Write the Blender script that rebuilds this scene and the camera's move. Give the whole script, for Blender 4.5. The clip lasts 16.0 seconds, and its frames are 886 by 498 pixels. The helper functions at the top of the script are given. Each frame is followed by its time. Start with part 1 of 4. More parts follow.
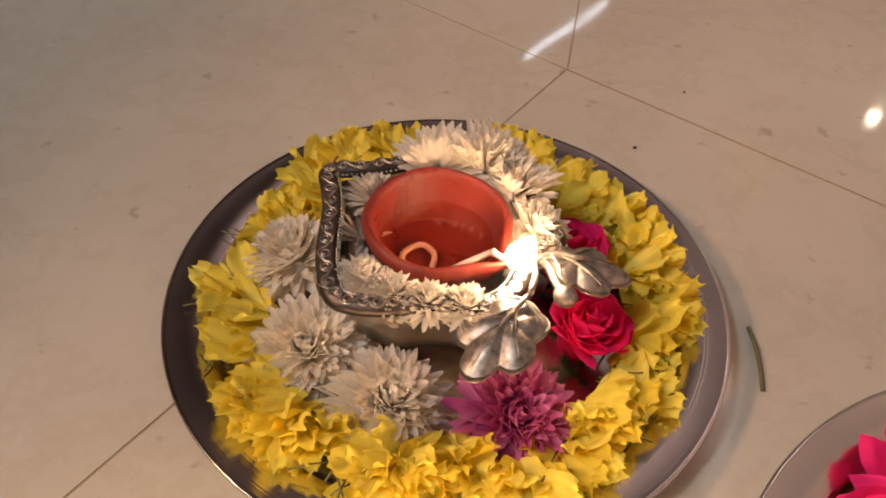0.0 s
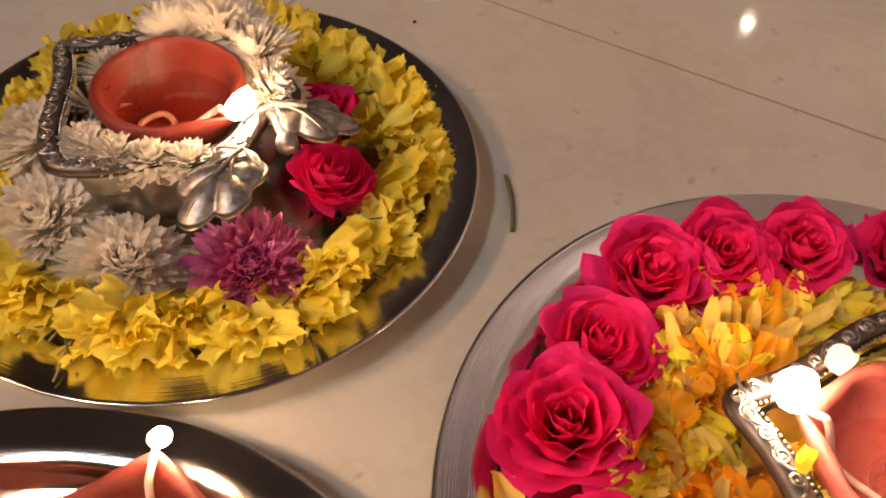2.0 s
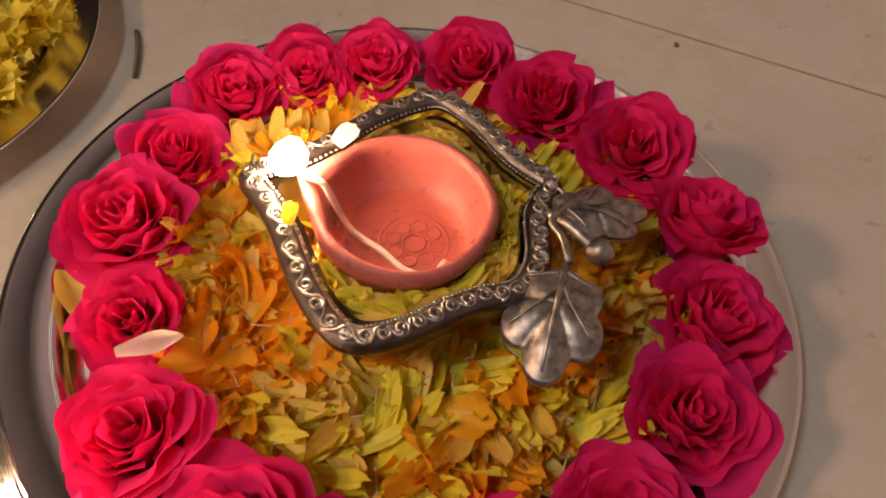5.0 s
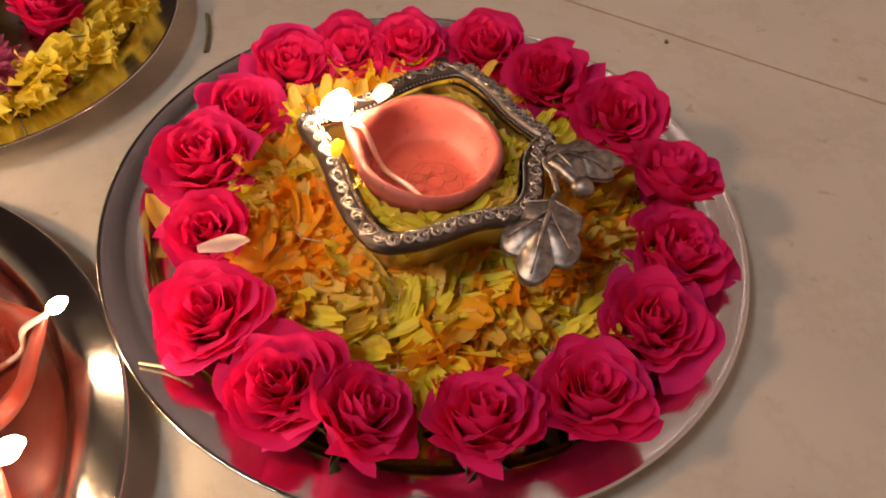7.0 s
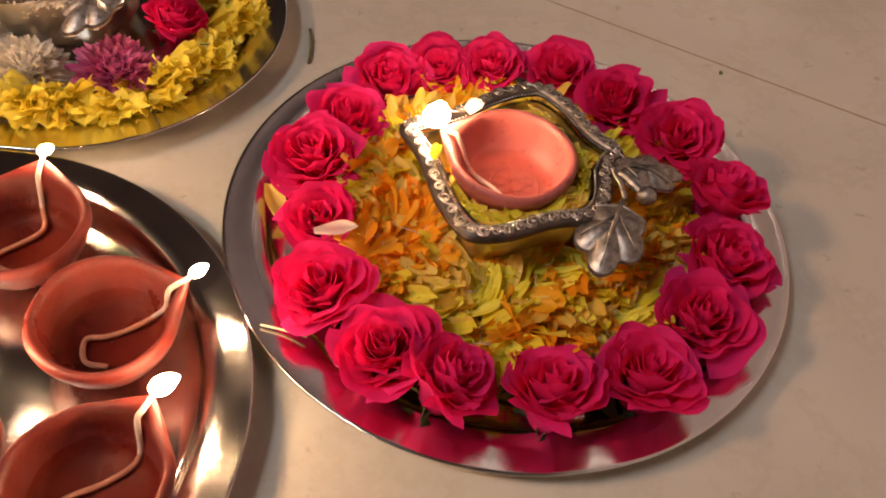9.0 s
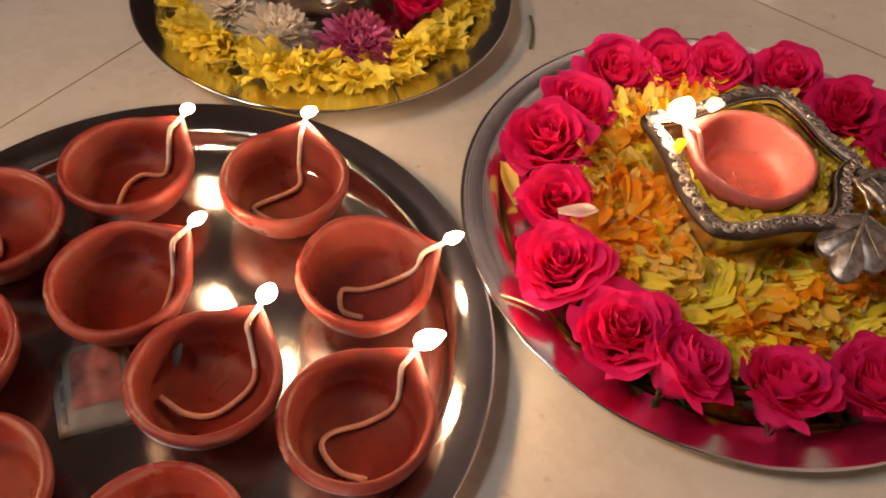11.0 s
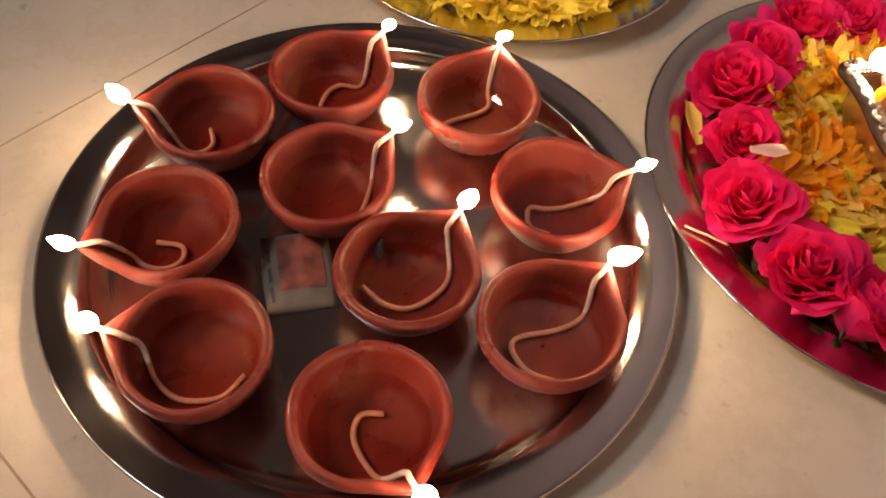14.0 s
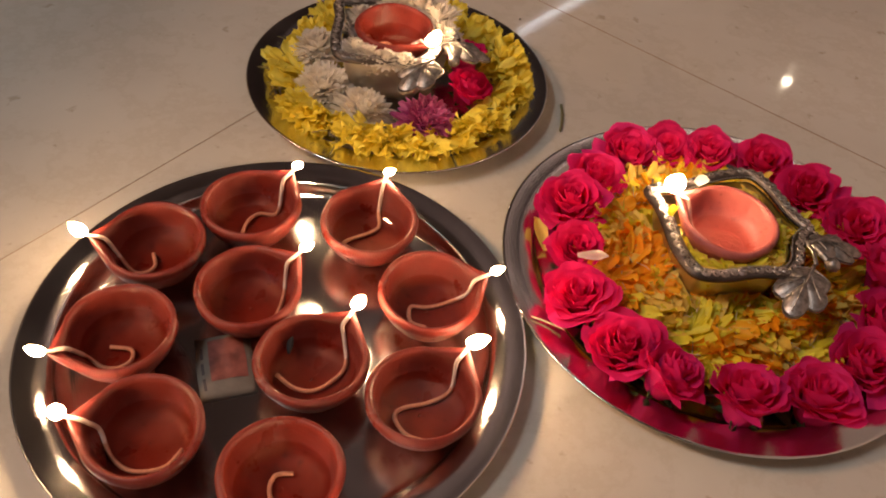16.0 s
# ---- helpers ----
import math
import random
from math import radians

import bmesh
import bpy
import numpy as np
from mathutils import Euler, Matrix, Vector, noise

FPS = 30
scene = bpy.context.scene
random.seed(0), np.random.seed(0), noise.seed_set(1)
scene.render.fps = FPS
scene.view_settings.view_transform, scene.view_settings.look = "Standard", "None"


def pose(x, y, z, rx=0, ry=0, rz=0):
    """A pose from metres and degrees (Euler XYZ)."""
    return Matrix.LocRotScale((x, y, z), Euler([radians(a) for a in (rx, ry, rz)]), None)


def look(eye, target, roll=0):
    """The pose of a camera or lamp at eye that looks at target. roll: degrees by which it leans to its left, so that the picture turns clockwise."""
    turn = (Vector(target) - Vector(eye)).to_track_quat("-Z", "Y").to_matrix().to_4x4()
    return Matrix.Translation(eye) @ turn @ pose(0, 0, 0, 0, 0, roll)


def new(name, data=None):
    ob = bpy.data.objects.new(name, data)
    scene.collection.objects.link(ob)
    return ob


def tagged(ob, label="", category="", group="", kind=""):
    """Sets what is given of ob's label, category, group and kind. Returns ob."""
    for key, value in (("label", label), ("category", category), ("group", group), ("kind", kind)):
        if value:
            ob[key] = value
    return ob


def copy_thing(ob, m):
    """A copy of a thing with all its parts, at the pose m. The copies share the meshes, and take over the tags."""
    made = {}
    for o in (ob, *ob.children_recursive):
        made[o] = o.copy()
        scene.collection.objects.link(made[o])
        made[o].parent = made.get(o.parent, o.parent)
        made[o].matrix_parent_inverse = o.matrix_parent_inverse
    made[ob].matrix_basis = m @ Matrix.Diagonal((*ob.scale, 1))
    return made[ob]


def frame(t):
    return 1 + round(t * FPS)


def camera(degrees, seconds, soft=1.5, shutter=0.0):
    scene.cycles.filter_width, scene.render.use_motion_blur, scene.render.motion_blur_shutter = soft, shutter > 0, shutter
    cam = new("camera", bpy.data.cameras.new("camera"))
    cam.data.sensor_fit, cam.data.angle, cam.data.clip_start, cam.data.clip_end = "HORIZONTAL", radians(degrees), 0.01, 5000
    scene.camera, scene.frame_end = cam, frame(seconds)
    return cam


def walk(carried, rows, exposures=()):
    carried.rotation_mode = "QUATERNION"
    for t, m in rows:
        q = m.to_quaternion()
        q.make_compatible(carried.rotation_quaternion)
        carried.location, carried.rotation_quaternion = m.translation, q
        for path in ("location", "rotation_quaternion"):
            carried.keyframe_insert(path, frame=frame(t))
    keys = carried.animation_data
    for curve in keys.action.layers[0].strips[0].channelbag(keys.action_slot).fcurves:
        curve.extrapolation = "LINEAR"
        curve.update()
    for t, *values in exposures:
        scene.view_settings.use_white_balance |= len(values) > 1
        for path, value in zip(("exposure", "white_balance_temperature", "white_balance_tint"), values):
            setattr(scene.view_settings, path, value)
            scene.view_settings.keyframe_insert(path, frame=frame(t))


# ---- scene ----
EXPOSURES = [(0, 0.27), (1.5, 0.24), (2.5, 0.0), (3.5, -0.13), (5, 0.04), (8, 0.2), (10.5, 0.14), (14, -0.08), (16, -0.05)]
cam = camera(56.31, 16.0, soft=1.9)
PATH = [
    (0, (0.0373, -0.0032, 0.2955), (0.0293, 0.2731, 0.0064), 2.63),
    (0.5, (0.0514, -0.0088, 0.2890), (0.0477, 0.2627, -0.0048), 2.19),
    (1, (0.0731, -0.0140, 0.2797), (0.0796, 0.2503, -0.0205), 2.66),
    (1.5, (0.1001, -0.0240, 0.2760), (0.1140, 0.2377, -0.0262), 2.29),
    (2, (0.1206, -0.0358, 0.2730), (0.1422, 0.2241, -0.0303), 2.56),
    (2.5, (0.1458, -0.0463, 0.2643), (0.1792, 0.2078, -0.0428), 4.09),
    (3, (0.1659, -0.0553, 0.2618), (0.2096, 0.1954, -0.0468), 5.35),
    (3.5, (0.1833, -0.0636, 0.2665), (0.2370, 0.1796, -0.0465), 5.72),
    (4, (0.1992, -0.0743, 0.2649), (0.2618, 0.1623, -0.0515), 6.49),
    (4.5, (0.2216, -0.0902, 0.2649), (0.2920, 0.1430, -0.0524), 6.92),
    (5, (0.2325, -0.1105, 0.2712), (0.3052, 0.1216, -0.0463), 7.14),
    (7.5, (0.2134, -0.1946, 0.3123), (0.2760, 0.0523, 0.0038), 7.42),
    (8, (0.2075, -0.2069, 0.3216), (0.2688, 0.0433, 0.0156), 7.68),
    (10.5, (0.1322, -0.2266, 0.3436), (0.1527, 0.0216, 0.0305), 6.65),
    (11, (0.1115, -0.2321, 0.3428), (0.1214, 0.0144, 0.0279), 6.40),
    (11.5, (0.0951, -0.2380, 0.3415), (0.0967, 0.0063, 0.0248), 6.03),
    (12, (0.0778, -0.2420, 0.3442), (0.0711, 0.0013, 0.0268), 5.78),
    (12.5, (0.0624, -0.2497, 0.3435), (0.0446, -0.0093, 0.0243), 5.32),
    (13, (0.0584, -0.2557, 0.3421), (0.0332, -0.0164, 0.0227), 4.50),
    (13.5, (0.0585, -0.2643, 0.3332), (0.0329, -0.0300, 0.0101), 4.83),
    (14, (0.0602, -0.2694, 0.3332), (0.0363, -0.0358, 0.0094), 5.23),
    (14.5, (0.0648, -0.2765, 0.3451), (0.0421, -0.0396, 0.0236), 5.15),
    (15, (0.0689, -0.2936, 0.3710), (0.0537, -0.0464, 0.0568), 5.88),
    (15.5, (0.0872, -0.3114, 0.3940), (0.0759, -0.0545, 0.0876), 5.92),
    (16, (0.0944, -0.3313, 0.4246), (0.0911, -0.0599, 0.1308), 6.95),
]
walk(cam, [(t, look(eye, target, roll)) for t, eye, target, roll in PATH], EXPOSURES)

# ---- light ----
world = bpy.data.worlds.new("night_room")
scene.world = world
world.use_nodes = True
world.node_tree.nodes["Background"].inputs[0].default_value = (0.02, 0.022, 0.03, 1)
world.node_tree.nodes["Background"].inputs[1].default_value = 1.0


def area_lamp(name, place, target, size, watts, colour, size_y=None):
    data = bpy.data.lights.new(name, "AREA")
    data.size, data.energy, data.color = size, watts, colour
    if size_y:
        data.shape, data.size_y = "RECTANGLE", size_y
    ob = new(name, data)
    ob.matrix_world = look(place, target)
    return ob


FLAME_STRENGTH = 250.0
area_lamp("side_lamp", (-1.50, -0.20, 1.45), (0.1, 0.1, 0.0), 0.28, 21.5, (1.0, 0.54, 0.28))
area_lamp("ceiling_lamp", (-1.40, -0.55, 2.75), (-0.4, 0.2, 0.0), 0.6, 42.0, (0.90, 0.92, 0.93), 0.6)
# added upward fill, brightens the ceiling that the steel lips mirror
area_lamp("cove_light", (1.0, 1.9, 2.30), (0.98, 1.9, 3.0), 0.15, 27.0, (1.0, 0.86, 0.78), 1.8)


# ---- materials ----
def material(name, build):
    m = bpy.data.materials.new(name)
    m.use_nodes = True
    tree = m.node_tree
    p = tree.nodes["Principled BSDF"]
    build(tree, p)
    return m


def node(tree, kind, **values):
    n = tree.nodes.new(kind)
    for k, v in values.items():
        n.inputs[k].default_value = v
    return n


def coords(tree, which="Object"):
    return tree.nodes.new("ShaderNodeTexCoord").outputs[which]


def noise_tex(tree, scale, detail=4.0, which="Object", rough=0.55):
    n = node(tree, "ShaderNodeTexNoise", Scale=scale, Detail=detail, Roughness=rough)
    tree.links.new(coords(tree, which), n.inputs["Vector"])
    return n.outputs["Fac"]


def ramp(tree, fac, stops):
    r = tree.nodes.new("ShaderNodeValToRGB")
    el = r.color_ramp.elements
    while len(el) < len(stops):
        el.new(0.5)
    for e, (pos, col) in zip(el, stops):
        e.position, e.color = pos, (*col, 1)
    tree.links.new(fac, r.inputs["Fac"])
    return r.outputs["Color"]


def bump(tree, p, height, strength, distance):
    b = node(tree, "ShaderNodeBump", Strength=strength, Distance=distance)
    tree.links.new(height, b.inputs["Height"])
    tree.links.new(b.outputs["Normal"], p.inputs["Normal"])


def mixc(tree, fac, a, b, mode="MIX"):
    m = tree.nodes.new("ShaderNodeMix")
    m.data_type, m.blend_type = "RGBA", mode
    for sock, v in ((m.inputs[0], fac), (m.inputs[6], a), (m.inputs[7], b)):
        if isinstance(v, (int, float)):
            sock.default_value = v
        elif isinstance(v, tuple):
            sock.default_value = (*v, 1)
        else:
            tree.links.new(v, sock)
    return m.outputs[2]


def marble(tree, p):
    cloud = ramp(tree, noise_tex(tree, 5.0, 6.0), [(0.3, (0.50, 0.455, 0.39)), (0.7, (0.62, 0.575, 0.50))])
    vein = ramp(tree, noise_tex(tree, 11.0, 8.0, rough=0.7), [(0.44, (1, 1, 1)), (0.485, (0.88, 0.85, 0.80)), (0.53, (1, 1, 1))])
    speck = ramp(tree, noise_tex(tree, 60.0, 3.0), [(0.27, (0.72, 0.66, 0.58)), (0.34, (1, 1, 1))])
    c = mixc(tree, 0.5, cloud, vein, "MULTIPLY")
    c = mixc(tree, 0.8, c, speck, "MULTIPLY")
    tree.links.new(c, p.inputs["Base Color"])
    r = ramp(tree, noise_tex(tree, 22.0, 4.0), [(0.3, (0.035, 0.035, 0.035)), (0.75, (0.09, 0.09, 0.09))])
    tree.links.new(r, p.inputs["Roughness"])
    p.inputs["IOR"].default_value = 1.6


def plain(colour, rough=0.6, metal=0.0, grain=0.12, scale=40.0):
    def build(tree, p):
        lo = tuple(v * (1 - grain) for v in colour)
        hi = tuple(min(1, v * (1 + grain)) for v in colour)
        tree.links.new(ramp(tree, noise_tex(tree, scale), [(0.3, lo), (0.7, hi)]), p.inputs["Base Color"])
        p.inputs["Roughness"].default_value = rough
        p.inputs["Metallic"].default_value = metal
    return build


def steel(tree, p):
    tree.links.new(ramp(tree, noise_tex(tree, 14.0), [(0.3, (0.58, 0.56, 0.55)), (0.7, (0.68, 0.66, 0.645))]), p.inputs["Base Color"])
    p.inputs["Metallic"].default_value = 1.0
    tree.links.new(ramp(tree, noise_tex(tree, 30.0, 5.0), [(0.3, (0.11, 0.11, 0.11)), (0.75, (0.20, 0.20, 0.20))]), p.inputs["Roughness"])
    p.inputs["Anisotropic"].default_value = 0.65
    tan = tree.nodes.new("ShaderNodeTangent")
    tan.direction_type, tan.axis = "RADIAL", "Z"
    tree.links.new(tan.outputs[0], p.inputs["Tangent"])
    # turned rings from polishing, and short scratches
    sep = tree.nodes.new("ShaderNodeSeparateXYZ")
    tree.links.new(coords(tree), sep.inputs[0])
    hyp = [tree.nodes.new("ShaderNodeMath") for _ in range(4)]
    for h, op in zip(hyp, ("MULTIPLY", "MULTIPLY", "ADD", "SQRT")):
        h.operation = op
    for i in (0, 1):
        tree.links.new(sep.outputs[i], hyp[i].inputs[0])
        tree.links.new(sep.outputs[i], hyp[i].inputs[1])
        tree.links.new(hyp[i].outputs[0], hyp[2].inputs[i])
    tree.links.new(hyp[2].outputs[0], hyp[3].inputs[0])
    ring = node(tree, "ShaderNodeTexNoise", Scale=1400.0, Detail=2.0)
    ring.noise_dimensions = "1D"
    tree.links.new(hyp[3].outputs[0], ring.inputs["W"])
    bump(tree, p, ring.outputs["Fac"], 0.10, 0.0004)


def antique(tree, p):
    # cast white metal, blackened in its hollows
    geo = tree.nodes.new("ShaderNodeNewGeometry")
    tone = ramp(tree, geo.outputs["Pointiness"], [(0.45, (0.10, 0.085, 0.078)), (0.50, (0.48, 0.435, 0.405)), (0.545, (0.74, 0.69, 0.65))])
    stain = ramp(tree, noise_tex(tree, 130.0, 5.0), [(0.35, (0.62, 0.58, 0.55)), (0.65, (1, 1, 1))])
    tree.links.new(mixc(tree, 0.8, tone, stain, "MULTIPLY"), p.inputs["Base Color"])
    p.inputs["Metallic"].default_value = 0.92
    tree.links.new(ramp(tree, noise_tex(tree, 90.0), [(0.3, (0.34, 0.34, 0.34)), (0.7, (0.52, 0.52, 0.52))]), p.inputs["Roughness"])
    bump(tree, p, noise_tex(tree, 420.0, 4.0), 0.25, 0.0006)


def nickel(tree, p):
    tree.links.new(ramp(tree, noise_tex(tree, 60.0), [(0.3, (0.58, 0.53, 0.45)), (0.7, (0.72, 0.67, 0.58))]), p.inputs["Base Color"])
    p.inputs["Metallic"].default_value = 1.0
    p.inputs["Roughness"].default_value = 0.30
    bump(tree, p, noise_tex(tree, 45.0, 2.0), 0.2, 0.002)


def clay(tree, p, dark=(0.175, 0.019, 0.012), light=(0.265, 0.037, 0.025)):
    info = tree.nodes.new("ShaderNodeObjectInfo")
    a = ramp(tree, noise_tex(tree, 55.0, 6.0), [(0.3, dark), (0.7, light)])
    b = ramp(tree, info.outputs["Random"], [(0.0, (0.82, 0.80, 0.80)), (1.0, (1.0, 1.0, 1.0))])
    soot = ramp(tree, noise_tex(tree, 240.0, 4.0), [(0.28, (0.55, 0.5, 0.5)), (0.4, (1, 1, 1))])
    tree.links.new(mixc(tree, 0.7, mixc(tree, 1.0, a, b, "MULTIPLY"), soot, "MULTIPLY"), p.inputs["Base Color"])
    tree.links.new(ramp(tree, noise_tex(tree, 30.0), [(0.35, (0.24, 0.24, 0.24)), (0.7, (0.60, 0.60, 0.60))]), p.inputs["Roughness"])
    p.inputs["Specular IOR Level"].default_value = 0.45
    bump(tree, p, noise_tex(tree, 260.0, 7.0, rough=0.7), 0.5, 0.0012)


def oil(tree, p, tint=(0.88, 0.66, 0.56, 1)):
    out = tree.nodes["Material Output"]
    tr = node(tree, "ShaderNodeBsdfTransparent", Color=tint)
    gl = node(tree, "ShaderNodeBsdfGlossy", Color=(1, 1, 1, 1), Roughness=0.02)
    fr = node(tree, "ShaderNodeLayerWeight", Blend=0.5)
    pw = node(tree, "ShaderNodeMath")
    pw.operation = "POWER"
    pw.inputs[1].default_value = 4.0
    tree.links.new(fr.outputs["Facing"], pw.inputs[0])
    ad = node(tree, "ShaderNodeMath")
    ad.operation = "MULTIPLY_ADD"
    ad.inputs[1].default_value, ad.inputs[2].default_value = 0.6, 0.05
    tree.links.new(pw.outputs[0], ad.inputs[0])
    mx = tree.nodes.new("ShaderNodeMixShader")
    tree.links.new(ad.outputs[0], mx.inputs[0])
    tree.links.new(tr.outputs[0], mx.inputs[1])
    tree.links.new(gl.outputs[0], mx.inputs[2])
    tree.links.new(mx.outputs[0], out.inputs["Surface"])


def flame(tree, p):
    # a dim blue foot under a bright yellow body
    out = tree.nodes["Material Output"]
    sep = tree.nodes.new("ShaderNodeSeparateXYZ")
    tree.links.new(coords(tree, "Generated"), sep.inputs[0])
    c = ramp(tree, sep.outputs["Z"], [(0.0, (0.004, 0.008, 0.030)), (0.05, (0.010, 0.016, 0.040)), (0.15, (1.0, 0.66, 0.37)), (1.0, (1.0, 0.58, 0.28))])
    em = node(tree, "ShaderNodeEmission", Strength=FLAME_STRENGTH)
    tree.links.new(c, em.inputs["Color"])
    tree.links.new(em.outputs[0], out.inputs["Surface"])


def glow(colour, strength):
    def build(tree, p):
        em = node(tree, "ShaderNodeEmission", Color=(*colour, 1), Strength=strength)
        tree.links.new(em.outputs[0], tree.nodes["Material Output"].inputs["Surface"])
    return build


def petal_mat(dark, light, through_colour, thin=0.35, rough=0.5, streak=180.0):
    def build(tree, p):
        info = tree.nodes.new("ShaderNodeObjectInfo")
        geo = tree.nodes.new("ShaderNodeNewGeometry")
        add = tree.nodes.new("ShaderNodeMath")
        add.operation = "ADD"
        tree.links.new(info.outputs["Random"], add.inputs[0])
        tree.links.new(geo.outputs["Random Per Island"], add.inputs[1])
        fr = tree.nodes.new("ShaderNodeMath")
        fr.operation = "FRACT"
        tree.links.new(add.outputs[0], fr.inputs[0])
        a = ramp(tree, fr.outputs[0], [(0.0, dark), (1.0, light)])
        v = ramp(tree, noise_tex(tree, streak, 4.0), [(0.3, (0.88, 0.86, 0.84)), (0.65, (1, 1, 1))])
        c = mixc(tree, 0.8, a, v, "MULTIPLY")
        tree.links.new(c, p.inputs["Base Color"])
        p.inputs["Roughness"].default_value = rough
        p.inputs["Specular IOR Level"].default_value = 0.3
        bump(tree, p, noise_tex(tree, streak * 2, 3.0), 0.25, 0.0006)
        tl = tree.nodes.new("ShaderNodeBsdfTranslucent")
        tree.links.new(mixc(tree, 1.0, c, through_colour, "MULTIPLY"), tl.inputs["Color"])
        mx = tree.nodes.new("ShaderNodeMixShader")
        mx.inputs[0].default_value = thin
        tree.links.new(p.outputs[0], mx.inputs[1])
        tree.links.new(tl.outputs[0], mx.inputs[2])
        tree.links.new(mx.outputs[0], tree.nodes["Material Output"].inputs["Surface"])
    return build


MARBLE = material("marble", marble)
GROUT = material("grout", plain((0.33, 0.24, 0.17), 0.9))
WALL = material("wall_paint", plain((0.50, 0.44, 0.36), 0.8, scale=3.0))
# west wall only: its shade is put into this near-black brown
SHADE_BROWN = material("shade_brown_wall", plain((0.07, 0.05, 0.045), 0.8, scale=3.0))
BROWN = material("brown_wall", plain((0.22, 0.155, 0.13), 0.8, scale=3.0))
CEIL = material("ceiling_paint", plain((0.115, 0.084, 0.080), 0.9, scale=3.0))
WARM = material("warm_wall", plain((0.76, 0.65, 0.61), 0.8, scale=3.0))
STEEL = material("steel", steel)
ANTIQUE = material("antique_metal", antique)
NICKEL = material("nickel", nickel)
TARNISH = material("tarnished_metal", plain((0.31, 0.28, 0.262), 0.46, 0.95, 0.5, 260.0))
BRIGHT = material("worn_silver", plain((0.40, 0.36, 0.335), 0.36, 1.0, 0.45, 300.0))
CLAY = material("clay", clay)
# paler, pinker copy of the clay with the flame's glow in its colour
FLAMELIT_CLAY = material("flamelit_clay", lambda tree, p: clay(tree, p, (0.41, 0.102, 0.090), (0.52, 0.148, 0.132)))
OIL = material("oil", oil)
PALE_OIL = material("pale_oil", lambda tree, p: oil(tree, p, (0.93, 0.80, 0.74, 1)))
COTTON = material("cotton", plain((0.74, 0.56, 0.47), 0.9, scale=300.0))
CHAR = material("char", plain((0.02, 0.018, 0.02), 0.9))
FLAME = material("flame", flame)
YELLOW = material("yellow_petal", petal_mat((0.945, 0.785, 0.085), (0.97, 0.90, 0.19), (1, 0.95, 0.65), 0.44))
GOLD = material("golden_petal", petal_mat((0.88, 0.61, 0.09), (0.95, 0.80, 0.22), (1, 0.92, 0.65), 0.42))
LEMON = material("lemon_petal", petal_mat((0.88, 0.76, 0.035), (0.95, 0.90, 0.12), (1, 0.97, 0.6), 0.40))
ORANGE = material("orange_petal", petal_mat((0.93, 0.38, 0.012), (0.97, 0.55, 0.025), (1, 0.80, 0.40), 0.42))
WHITE = material("white_petal", petal_mat((0.95, 0.92, 0.87), (0.98, 0.96, 0.92), (1, 0.98, 0.94), 0.58))
MAGENTA = material("magenta_petal", petal_mat((0.60, 0.12, 0.36), (0.80, 0.30, 0.58), (1, 0.6, 0.8), 0.42))
ROSE = material("rose_petal", petal_mat((0.80, 0.015, 0.185), (0.93, 0.036, 0.315), (1, 0.42, 0.55), 0.50, 0.75, 140.0))
GREEN = material("sepal", plain((0.06, 0.10, 0.03), 0.6, scale=200.0))
STEM = material("dry_stem", plain((0.13, 0.12, 0.05), 0.7, scale=200.0))
STRAW = material("straw", plain((0.62, 0.52, 0.36), 0.7, scale=300.0))
PAPER = material("paper", plain((0.19, 0.16, 0.13), 0.6, scale=120.0))
PRINT = material("red_print", plain((0.24, 0.075, 0.06), 0.5, grain=0.5, scale=90.0))
INK = material("dark_print", plain((0.08, 0.06, 0.06), 0.6))


# ---- mesh helpers ----
rng = np.random.default_rng(7)


def mesh(name, verts, faces, mat, smooth=True):
    me = bpy.data.meshes.new(name)
    me.from_pydata([tuple(v) for v in verts], [], [tuple(f) for f in faces])
    me.materials.append(mat)
    if smooth:
        me.polygons.foreach_set("use_smooth", [True] * len(me.polygons))
    me.update()
    return me


def part(name, data, parent, label="", m=None, kind=""):
    ob = new(name, data)
    ob.parent = parent
    if m is not None:
        ob.matrix_basis = m
    return tagged(ob, label=label, kind=kind)


def thing(name, m, label, category, group=""):
    ob = new(name)
    ob.empty_display_size = 0.01
    ob.matrix_basis = m
    return tagged(ob, label, category, group)


def grid_faces(nu, nv, wrap=False, off=0):
    """Faces of nv rows of nu points; wrap closes each row."""
    out = []
    for j in range(nv - 1):
        for i in range(nu if wrap else nu - 1):
            k = (i + 1) % nu
            out.append((off + j * nu + i, off + j * nu + k, off + (j + 1) * nu + k, off + (j + 1) * nu + i))
    return out


def box(x0, x1, y0, y1, z0, z1):
    v = [(x, y, z) for z in (z0, z1) for x, y in ((x0, y0), (x1, y0), (x1, y1), (x0, y1))]
    f = [(3, 2, 1, 0), (4, 5, 6, 7), (0, 1, 5, 4), (1, 2, 6, 5), (2, 3, 7, 6), (3, 0, 4, 7)]
    return v, f


def tube(points, radius, sides=8, taper=None):
    """A closed tube along points."""
    pts = [Vector(p) for p in points]
    verts, faces = [], []
    n = len(pts)
    for i, p in enumerate(pts):
        d = (pts[min(i + 1, n - 1)] - pts[max(i - 1, 0)]).normalized()
        side = d.cross(Vector((0.12, 0.2, 1))).normalized()
        up = side.cross(d)
        r = radius * (taper(i / (n - 1)) if taper else 1)
        for k in range(sides):
            a = 2 * math.pi * k / sides
            verts.append(p + (side * math.cos(a) + up * math.sin(a)) * r)
    faces = grid_faces(sides, n, True)
    faces += [tuple(range(sides - 1, -1, -1)), tuple((n - 1) * sides + k for k in range(sides))]
    return verts, faces


